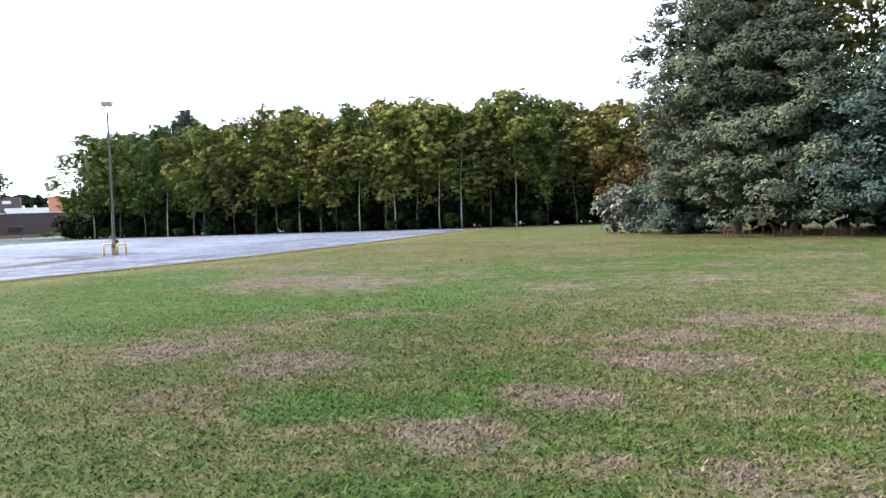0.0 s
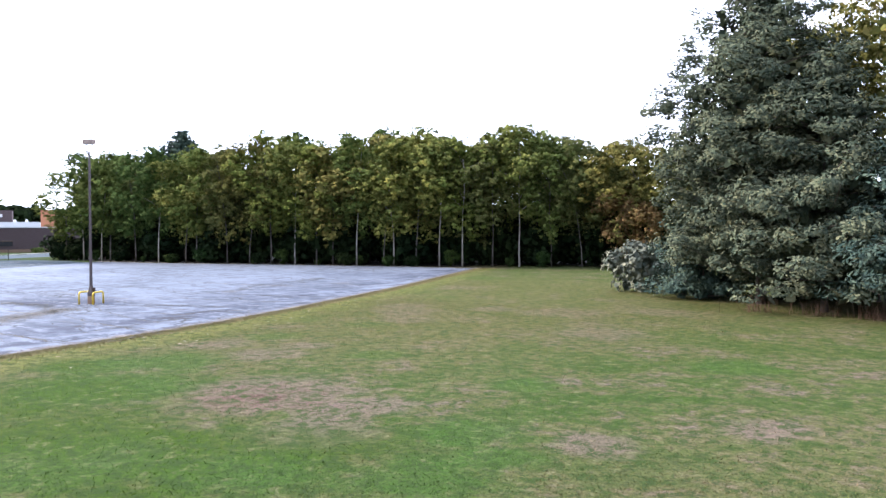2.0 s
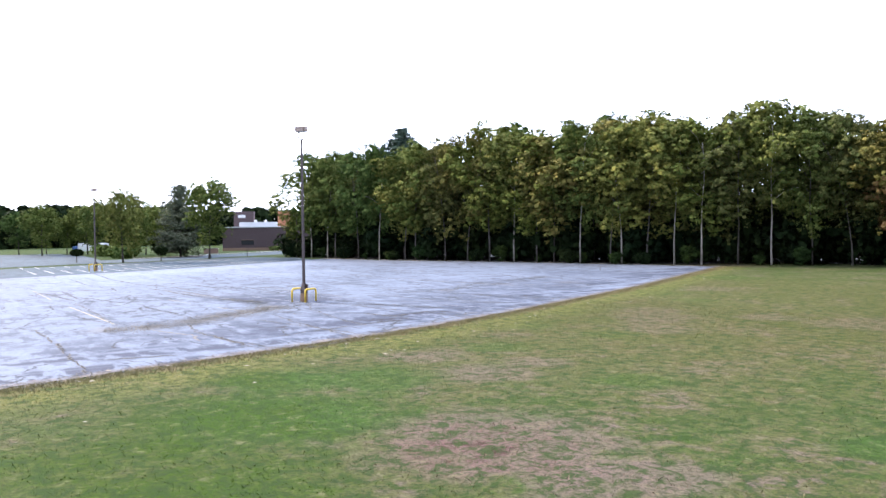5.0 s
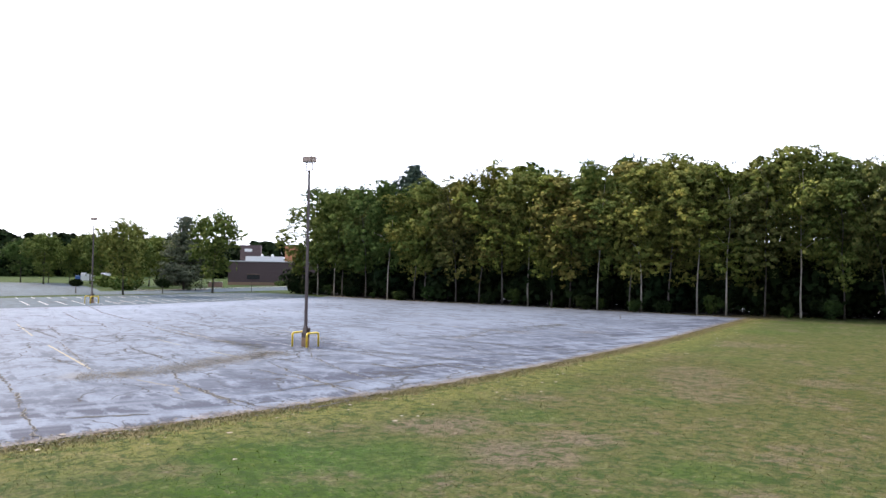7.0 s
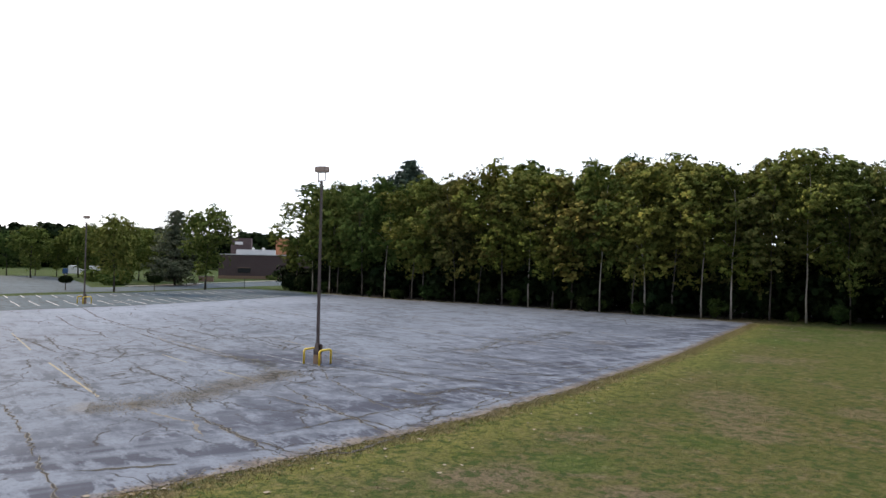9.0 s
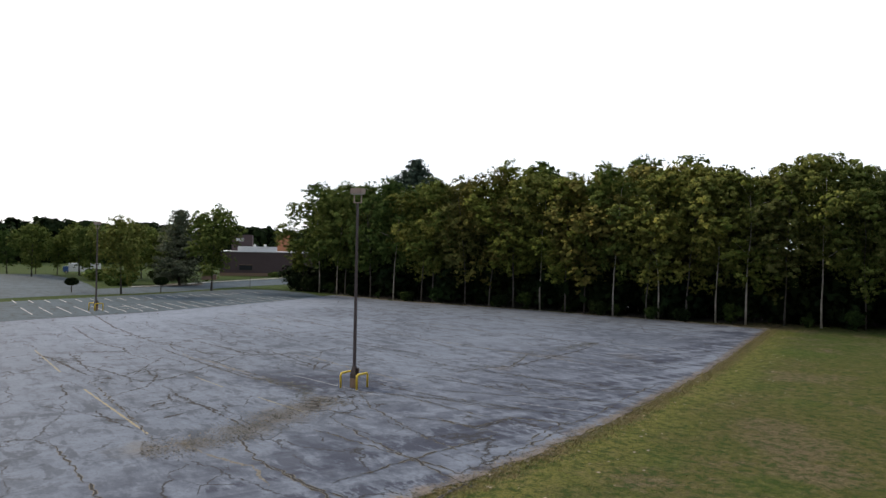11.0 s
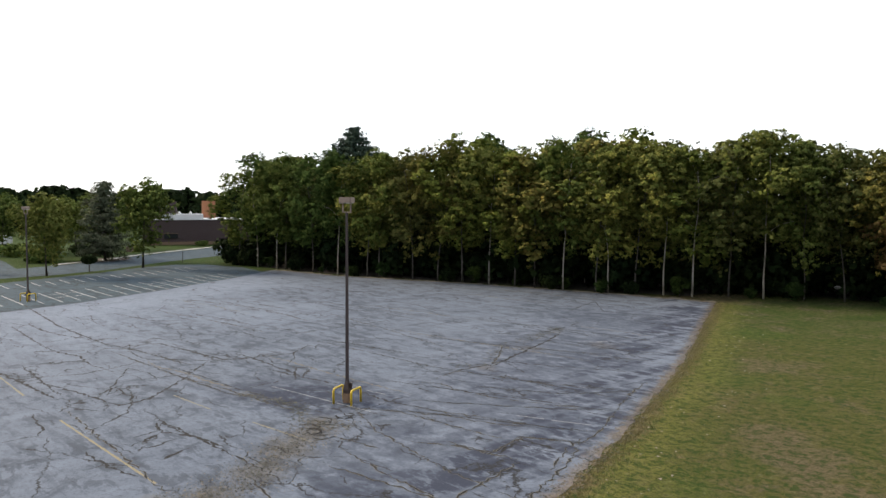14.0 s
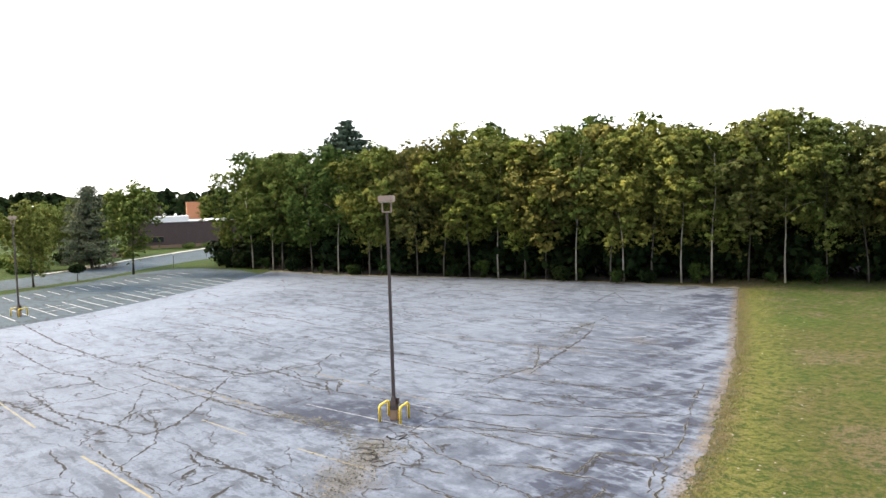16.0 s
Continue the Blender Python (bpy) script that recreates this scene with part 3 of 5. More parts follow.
def lamp_post(x, y, height, turn):
    post = tagged(new("lamp_post"), "tall brown steel lamp post with box lamps on a concrete foot", "lamp post", "car park lamp posts")
    w = 0.058
    bm = bmesh.new()
    lo = [bm.verts.new((sx * w, sy * w, 0.75)) for sx, sy in ((-1, -1), (1, -1), (1, 1), (-1, 1))]
    hi = [bm.verts.new((sx * w * 0.72, sy * w * 0.72, height - 0.62)) for sx, sy in ((-1, -1), (1, -1), (1, 1), (-1, 1))]
    for k in range(4):
        bm.faces.new((lo[k], lo[(k + 1) % 4], hi[(k + 1) % 4], hi[k]))
    bm.faces.new(hi)
    part("shaft", bm, POLE_BROWN, post)
    part("foot", box((0.29, 0.29, 0.44), (0, 0, 0.22), 0.02), CONCRETE, post, "weathered orange-tan concrete foot")
    cover = bmesh.new()
    rings = [[cover.verts.new((sx * r, sy * r, z)) for sx, sy in ((-1, -1), (1, -1), (1, 1), (-1, 1))] for r, z in ((0.135, 0.44), (0.135, 0.62), (0.07, 0.98))]
    for a, b in zip(rings, rings[1:]):
        for k in range(4):
            cover.faces.new((a[k], a[(k + 1) % 4], b[(k + 1) % 4], b[k]))
    cover.faces.new(rings[-1])
    part("base_cover", cover, POLE_BROWN, post)
    part("access_box", box((0.10, 0.12, 0.26), (0.15, 0.06, 0.78), 0.015), POLE_BROWN, post)
    bm = box((0.44, 0.05, 0.05), (0, 0, height - 0.60), 0.008)
    box((0.05, 0.05, 0.42), (-0.195, 0, height - 0.4), 0.006, bm)
    box((0.05, 0.05, 0.42), (0.195, 0, height - 0.4), 0.006, bm)
    part("bracket", bm, LAMP_BRONZE, post, "forked bronze bracket")
    head = part("lamp_head", box((0.60, 0.40, 0.26), (0, 0, height - 0.07), 0.025), LAMP_BRONZE, post, "bronze box lamp")
    part("lens", box((0.50, 0.32, 0.02), (0, 0, height - 0.207), 0.004), LENS, head, "frosted lens")
    post.matrix_world = pose(x, y, 0, 0, 0, turn)
    return post


def guard_hoop(x, y, turn):
    hoop = tagged(new("guard_hoop"), "yellow painted steel hoop guarding a lamp post", "bollard", "guard hoops")
    h, w, r = 0.67, 0.43, 0.13
    pts = [(-w, 0, 0), (-w, 0, h - r)]
    pts += [(-w + r - r * math.cos(a), 0, h - r + r * math.sin(a)) for a in (0.4, 0.8, 1.2, math.pi / 2)]
    pts += [(w - r + r * math.sin(a), 0, h - r + r * math.cos(a)) for a in (0.0, 0.4, 0.8, 1.2)]
    pts += [(w, 0, h - r), (w, 0, 0)]
    part("hoop", tube(pts, 0.048, 10), YELLOW, hoop, smooth=True)
    hoop.matrix_world = pose(x, y, 0, 0, 0, turn)


lamp_post(-0.08, 0.05, 9.1, 27)
lamp_post(-46.8, -2.6, 8.3, 27)
for cx, cy in ((-0.08, 0.05), (-46.8, -2.6)):
    for s in (-1, 1):
        guard_hoop(cx + 0.42 * s, cy + 0.19 * s, 117)


def band(name, points, inner, outer, z, material, step, seed, label, category, kind="structure"):
    """An uneven flat band along a line; inner and outer: how far it reaches to the line's left and right."""
    rng = random.Random(seed)
    line = ragged(points, 0.05, step, seed)
    v, f = [], []
    for i, (x, y) in enumerate(line):
        a, b = line[max(i - 1, 0)], line[min(i + 1, len(line) - 1)]
        d = math.hypot(b[0] - a[0], b[1] - a[1]) or 1
        nx, ny = -(b[1] - a[1]) / d, (b[0] - a[0]) / d
        p, r = inner * rng.uniform(0.3, 1.3), outer * rng.uniform(0.4, 1.4)
        v += [(x + nx * p, y + ny * p, z), (x - nx * r, y - ny * r, z)]
        if i:
            f.append((2 * i - 2, 2 * i - 1, 2 * i + 1, 2 * i))
    return tagged(mesh_object(name, v, f, material), label, category, kind=kind)


band("verge_2", [EDGE[-1]] + FAR + [SEAM[0]], -0.1, 0.9, 0.006, VERGE, 0.6, 22, "dry grass strip between asphalt and woodland", "verge")


def along(points, count, rng):
    """Random places on a line, with the line's normal there."""
    pts = np.array(points, float)
    seg = np.diff(pts, axis=0)
    ln = np.hypot(*seg.T)
    k = rng.choice(len(seg), count, p=ln / ln.sum())
    s = rng.uniform(0, 1, count)[:, None]
    nrm = np.stack([-seg[k, 1], seg[k, 0]], 1) / ln[k][:, None]
    return pts[k] + seg[k] * s, nrm


def litter(name, points, count, spread, shift, size, material, seed, label, z=0.004):
    """Many small flat ragged bits (soil, gravel, dead weeds) scattered along a line."""
    rng = np.random.default_rng(seed)
    p, nrm = along(points, count, rng)
    p = p + nrm * (rng.normal(0, spread, count) + shift)[:, None]
    r = size * rng.uniform(0.3, 1.0, count) ** 2 + 0.015
    a0 = rng.uniform(0, math.tau, count)
    v = []
    for k in range(6):
        rr = r * rng.uniform(0.5, 1.3, count)
        v.append(np.stack([p[:, 0] + np.cos(a0 + k * math.tau / 6) * rr, p[:, 1] + np.sin(a0 + k * math.tau / 6) * rr, np.full(count, z) + rng.uniform(0, 0.012, count)], 1))
    v = np.stack(v, 1).reshape(-1, 3)
    f = np.arange(6 * count).reshape(count, 6)
    return tagged(mesh_object(name, v, f, material), label, "litter", kind="stuff")


litter("verge_soil", EDGE[2:], 4500, 0.20, 0.04, 0.036, VERGE, 23, "dry soil and gravel along the edge of the asphalt")
litter("verge_weeds", EDGE[2:], 3000, 0.30, 0.05, 0.030, WEEDS, 24, "dead weeds along the edge of the asphalt", 0.007)
litter("edge_crumbs", EDGE[2:], 300, 0.25, 0.22, 0.035, CRACK, 25, "dark broken crumbs of asphalt along its edge", 0.01)
litter("fallen_leaves", EDGE[2:], 200, 1.3, -1.9, 0.06, DEAD_LEAF, 41, "pale dead leaves scattered on the grass beside the asphalt", 0.012)
BROKEN = [(1.7, -1.9), (2.3, -2.8), (3.6, -4.9), (5.4, -7.2), (6.7, -9.2), (6.3, -10.8)]
litter("weed_patch", BROKEN, 2600, 0.60, 0, 0.017, WEEDS, 26, "belt of dead weeds and soil across the broken asphalt")
litter("soil_patch", BROKEN, 2600, 0.62, 0, 0.018, VERGE, 36, "dry soil and gravel washed over the broken asphalt", 0.006)
litter("crumb_patch", BROKEN, 700, 0.75, 0, 0.022, CRACK, 29, "dark broken asphalt crumbs among weeds", 0.012)
litter("weed_patch", [(3.2, -1.9), (1.3, -3.0), (-1.4, -1.8), (-4.7, -2.9)], 500, 0.25, 0, 0.06, WEEDS, 27, "patch of dead weeds and gravel on the asphalt")
litter("weed_patch", [(-3.0, 8.7), (-1.8, 10.5), (-5.0, 14.9), (-7.5, 23.4), (-6.3, 19.2)], 450, 0.35, 0, 0.08, WEEDS, 28, "patch of dead weeds on the asphalt")

# painted lines: start, end, width, paint
LINES = [((-19.6, -10.8), (-10.5, -10.7), 0.10, FAINT_YELLOW), ((-5.2, -10.5), (4.3, -10.1), 0.10, YELLOW_LINE), ((-6.2, -5.4), (-2.9, -5.1), 0.09, FAINT_YELLOW),
         ((-0.0, -4.6), (3.8, -4.1), 0.09, FAINT_YELLOW), ((-4.9, -1.1), (1.8, -0.0), 0.07, FAINT_WHITE), ((-1.4, 2.0), (-0.2, 2.2), 0.07, FAINT_WHITE),
         ((6.2, 4.4), (7.3, 4.9), 0.07, FAINT_WHITE), ((7.6, 5.0), (9.1, 5.7), 0.08, FAINT_WHITE), ((-3.1, 19.9), (-2.5, 20.5), 0.16, FAINT_WHITE), ((-2.4, 20.8), (-2.0, 21.4), 0.2, FAINT_WHITE)]


def painted_line(a, b, width, paint, z=0.004):
    """A worn stripe of paint in short uneven pieces."""
    rng = random.Random(a[0] * 7 + a[1])
    d = Vector((b[0] - a[0], b[1] - a[1], 0))
    n = max(2, int(d.length / 0.25))
    side = Vector((-d.y, d.x, 0)).normalized() * width / 2
    v, f = [], []
    for k in range(n):
        p, s0, i = Vector((*a, z)) + d * (k / (n - 1)), side * rng.uniform(0.5, 1.2), len(v)
        v += [p - s0, p + s0]
        if k:
            f.append((i - 2, i, i + 1, i - 1))
    tagged(mesh_object("painted_line", v, f, paint), "worn painted parking line on the asphalt", "marking", "parking lines")


for a, b, w, paint in LINES:
    painted_line(a, b, w, paint)
# bay lines of the far car park: two facing rows, some with a hatched bay between them
for k in range(20):
    y = -8.2 + 1.56 * k
    end = -44.2 - 0.40 * max(y, 0.0)
    painted_line((end - 8.2, y - 0.1), (end, y), 0.13, WHITE_LINE, -0.008)
    painted_line((end - 18.6, y + 0.1), (end - 14.2, y + 0.1), 0.14, WHITE_LINE, -0.008)
for k in (5, 6, 12, 13, 14):
    y = -8.2 + 1.56 * k
    end = -44.2 - 0.40 * max(y, 0.0)
    painted_line((end - 6.0, y + 0.1), (end - 6.6, y + 1.5), 0.14, WHITE_LINE, -0.006)
    painted_line((end - 3.4, y + 0.1), (end - 4.0, y + 1.5), 0.14, WHITE_LINE, -0.006)

# cracks and weed-grown joints
CRACKS = [
    [(-12.3, 0.5), (-13.1, 1.2), (-11.5, 1.3), (-12.4, 2.2), (-9.7, 1.6), (-8.9, 1.9), (-10.2, 3.2), (-12.2, 4.2)], [(-5.8, 1.1), (-7.2, 2.3), (-8.0, 2.0), (-8.9, 1.9)],
    [(-18.9, -3.8), (-20.2, -2.7), (-18.0, -3.5), (-15.1, -3.5), (-12.7, -1.0), (-12.3, 0.5)], [(-8.3, -8.0), (-8.4, -7.3), (-9.3, -7.0), (-7.0, -7.0), (-4.6, -8.0), (-3.6, -9.2), (-2.7, -10.2)],
    [(-8.0, -7.9), (-13.4, -5.1), (-11.4, -4.6), (-9.7, -4.9)], [(-1.7, -7.8), (-2.3, -7.4), (-1.0, -7.4), (-0.1, -7.3), (1.9, -6.9), (2.0, -6.4)],
    [(-0.8, -9.1), (-1.1, -8.6), (-1.3, -7.8)], [(0.5, -9.2), (0.5, -8.5), (0.2, -7.8)], [(-6.9, -11.2), (-4.6, -11.3), (-3.5, -11.7), (-3.5, -13.1)], [(-6.9, 20.6), (-7.6, 24.0), (-8.1, 26.0), (-11.4, 27.5)],
]
JOINTS = [
    [(-12.1, -3.9), (-9.6, -3.7), (-6.3, -3.1), (-3.1, -2.8), (-0.4, -2.4), (1.0, -2.2)], [(2.0, 1.3), (3.2, 1.4), (4.6, 2.2), (6.7, 2.9), (8.0, 3.8)],
    [(-1.6, 4.6), (-0.1, 5.6), (1.1, 5.4), (3.4, 5.7), (4.9, 6.3), (6.5, 7.1), (8.4, 8.1)], [(-0.7, 4.4), (-1.9, 8.8), (-1.7, 10.6), (-2.8, 12.2), (-5.2, 15.0), (-2.7, 16.1), (0.8, 18.1), (2.3, 20.2)],
    [(-0.2, 8.9), (2.9, 9.5), (6.0, 10.9)], [(8.9, 0.1), (8.9, 0.8), (8.3, 2.4), (10.1, 3.4), (10.9, 4.0)], [(11.6, 0.4), (10.3, 2.9), (10.0, 4.0)], [(7.0, -0.2), (8.5, 0.1), (9.3, 0.5)],
    [(-7.3, -9.9), (-0.7, -10.0), (4.0, -10.1), (5.3, -10.1)], [(5.3, -7.5), (9.0, -8.1), (14.6, -7.7)], [(5.2, -3.7), (8.3, -4.0), (14.7, -4.1)], [(0.3, -0.0), (4.2, -1.4), (9.2, -2.2), (12.5, -2.2)],
]


def fissure(name, line, width, material, seed, label, z=0.003):
    """A ragged narrow opening along a line, thinning out at its ends."""
    rng = random.Random(seed)
    pts = ragged(line, 0.085, 0.19, seed)
    v, f = [], []
    n = len(pts)
    for i, (x, y) in enumerate(pts):
        a, b = pts[max(i - 1, 0)], pts[min(i + 1, n - 1)]
        d = math.hypot(b[0] - a[0], b[1] - a[1]) or 1
        w = width * max(0.12, rng.uniform(0.1, 1.15)) * min(1, 0.25 + 4 * min(i, n - 1 - i) / n) / 2
        nx, ny = -(b[1] - a[1]) / d * w, (b[0] - a[0]) / d * w
        v += [(x + nx, y + ny, z), (x - nx, y - ny, z)]
        if i:
            f.append((2 * i - 2, 2 * i - 1, 2 * i + 1, 2 * i))
    return tagged(mesh_object(name, v, f, material), label, "crack", "cracks in the asphalt")


for i, line in enumerate(CRACKS):
    fissure("crack", line, 0.12, CRACK, 60 + i, "open dark crack in the asphalt")
for i, line in enumerate(JOINTS):
    fissure("weedy_crack", line, 0.13, CRACK_WEEDS, 90 + i, "crack in the asphalt grown with dry weeds", 0.003)
    fissure("crack", line, 0.085, CRACK, 90 + i, "open dark crack in the asphalt", 0.006)
LONG = [
    [(9.9, -8.0), (12.6, -7.8), (14.6, -7.3)], [(14.6, -7.3), (15.2, -6.0), (14.0, -3.6)], [(14.0, -3.6), (12.3, -3.8), (6.4, -5.0)], [(13.7, -12.2), (14.2, -10.1)], [(3.8, -13.0), (8.3, -12.8), (11.9, -12.8)],
    [(11.9, -12.8), (15.0, -12.8), (16.6, -12.8)], [(12.4, -7.2), (11.6, -4.7), (10.3, 0.3)], [(0.6, -0.4), (2.5, 0.9), (8.2, 1.7)], [(6.1, 13.8), (7.3, 10.7), (8.6, 7.9)], [(8.6, 7.9), (9.8, 5.5), (10.3, 3.6)],
    [(10.3, 3.6), (11.5, 1.4), (13.4, -3.6)], [(6.1, -1.2), (7.5, -0.3), (10.1, 0.4)], [(9.1, -0.1), (8.4, 2.4), (10.2, 3.6)], [(2.4, 1.8), (4.1, 2.5), (7.9, 4.0)], [(3.8, -3.1), (6.0, -2.6)],
]
THIN = [
    [(-0.4, -10.9), (1.8, -10.8), (3.3, -10.3)], [(-3.2, -7.4), (1.4, -7.1), (5.6, -6.9)], [(-14.0, 7.7), (-10.4, 8.3), (-5.8, 9.5)], [(-3.3, 3.6), (0.5, 5.0), (8.1, 8.0)], [(0.9, 8.7), (3.4, 10.0), (6.9, 11.6)],
    [(-2.0, 11.7), (0.5, 12.9), (4.9, 15.5)], [(-7.5, 19.8), (-7.1, 22.7), (-3.8, 22.0)], [(-2.5, 7.1), (-1.7, 8.8), (-2.1, 12.6)], [(-20.2, 11.3), (-17.7, 12.5), (-17.9, 15.9)], [(1.6, -0.5), (1.1, 1.0), (0.8, 2.7)],
    [(-32.8, -6.8), (-21.6, -7.0)], [(-14.2, -9.4), (-13.4, -7.3), (-14.9, -3.4)], [(-14.9, -3.4), (-12.6, -0.9), (-11.7, 1.7)], [(-10.3, -5.7), (-10.1, -3.0), (-12.6, -0.9)], [(-16.7, 5.1), (-17.4, 7.6), (-18.0, 16.2)],
]
THIN_2 = [
    [(-13.8, 7.6), (-11.1, 8.4), (-6.8, 8.8)], [(-11.7, 1.7), (-11.4, 3.7), (-13.2, 5.9)], [(-8.0, 1.6), (-7.4, 2.6), (-5.6, 1.0)], [(-12.3, -3.1), (-5.8, -2.6), (-2.6, -2.2)], [(-8.5, -8.1), (-10.0, -6.4)],
    [(-17.6, -9.3), (-9.2, -9.4)], [(-5.3, -2.1), (-5.7, 0.0)], [(-35.1, 0.6), (-28.5, 2.0), (-27.1, 4.1)], [(-37.6, 10.3), (-30.1, 11.1), (-23.7, 12.7)], [(-12.2, 28.8), (-15.2, 36.8), (-10.7, 32.3)],
]
for i, line in enumerate(LONG):
    fissure("weedy_crack", line, 0.14, CRACK_WEEDS, 400 + i, "wide crack in the asphalt grown with dry weeds", 0.008)
    fissure("crack", line, 0.085, CRACK, 400 + i, "open dark crack in the asphalt", 0.011)
for i, line in enumerate(THIN + THIN_2):
    fissure("crack", line, 0.14, CRACK, 460 + i, "open dark crack in the asphalt", 0.0035)
MAIN = [
    [(-18.5, -11.0), (-14.2, -10.3), (-8.7, -9.7)], [(-44.4, -3.5), (-30.7, -4.2), (-20.1, -3.8)], [(-20.1, -3.8), (-19.4, -1.1), (-12.2, -0.2), (-11.7, 1.1), (-12.2, 3.5)], [(-12.2, -0.2), (-12.1, 1.3), (-7.3, 1.2), (-5.9, 1.0)],
    [(-13.5, -9.6), (-8.5, -8.4), (-5.9, -7.9), (-6.4, -6.4), (-9.3, -3.6), (-9.3, -1.9)], [(-2.4, -7.7), (-1.0, -7.9), (0.6, -7.1), (2.3, -6.9)], [(0.0, -9.4), (-0.8, -8.1)], [(2.1, -9.1), (1.6, -7.9)],
    [(-7.8, 1.9), (-7.0, 1.4), (-5.4, 0.5)], [(-1.0, 9.4), (-2.3, 12.5), (-4.7, 18.7), (-6.5, 22.2)], [(9.2, 0.2), (8.6, 2.2), (11.2, 2.3)],
]
SEAMS = [
    [(-22.6, -4.0), (-17.1, -2.9), (-11.6, -2.1)], [(-18.6, -4.3), (-11.0, -3.8), (-5.2, -3.4), (0.6, -1.6)], [(-14.1, 6.9), (-9.0, 7.4), (-3.7, 7.7), (2.8, 9.4), (8.6, 10.2)], [(-23.4, 14.0), (-14.0, 13.0), (-6.3, 11.8)],
    [(1.6, 0.5), (4.3, 2.2), (7.8, 3.9), (9.9, 5.2)], [(1.4, 2.5), (3.8, 4.3), (6.3, 6.2), (8.6, 8.7)], [(1.3, 6.6), (4.8, 8.5), (7.0, 11.8)], [(-34.6, 16.6), (-24.8, 18.2), (-17.1, 19.2)],
    [(-10.9, 13.2), (-5.8, 15.0), (-2.1, 16.6), (4.6, 18.6)], [(-15.8, 20.3), (-10.5, 22.2), (-5.1, 23.3), (2.4, 24.0)], [(-5.4, 18.0), (-1.0, 19.2), (3.6, 21.2)], [(-35.6, 3.8), (-26.3, 5.3), (-19.2, 5.9)], [(-38.8, 8.9), (-28.9, 11.2), (-21.5, 10.8)],
]
for i, line in enumerate(MAIN):
    fissure("crack", line, 0.19, CRACK, 520 + i, "wide open dark crack in the asphalt", 0.0045)
for i, line in enumerate(SEAMS):
    fissure("weedy_crack", line, 0.13, CRACK_WEEDS, 560 + i, "joint in the asphalt grown with dry weeds", 0.009)
    fissure("crack", line, 0.10, CRACK, 560 + i, "open dark joint running with the parking bays", 0.012)
# broken slabs between the lamp post and the belt of weeds
rng_b = random.Random(77)
for i in range(16):
    x, y = 1.4 + 0.13 * i + rng_b.uniform(-0.5, 0.5), -1.5 - 0.18 * i + rng_b.uniform(-0.6, 0.6)
    a = rng_b.uniform(0, math.pi)
    line = [(x, y), (x + 0.4 * math.cos(a), y + 0.4 * math.sin(a)), (x + 0.9 * math.cos(a + 0.7), y + 0.9 * math.sin(a + 0.7))]
    fissure("crack", line, 0.12, CRACK, 640 + i, "open dark crack between broken pieces of asphalt", 0.014)
rng_c = random.Random(8)
for i in range(26):
    # further joints across the far half of the car park, running with its bays
    y = -9 + i * 1.9 + rng_c.uniform(-0.6, 0.6)
    right = edge_x(y)
    x0 = rng_c.uniform(-48, right - 8)
    ln = rng_c.uniform(5, 16)
    line = [(x0 + ln * s, y + 0.12 * ln * s + rng_c.uniform(-0.35, 0.35)) for s in (0, 0.2, 0.45, 0.7, 1.0) if x0 + ln * s < right - 0.5]
    if len(line) > 1 and y < 40:
        fissure("crack", line, 0.15, CRACK if i % 3 else CRACK_WEEDS, 300 + i, "long crack running with the parking bays")


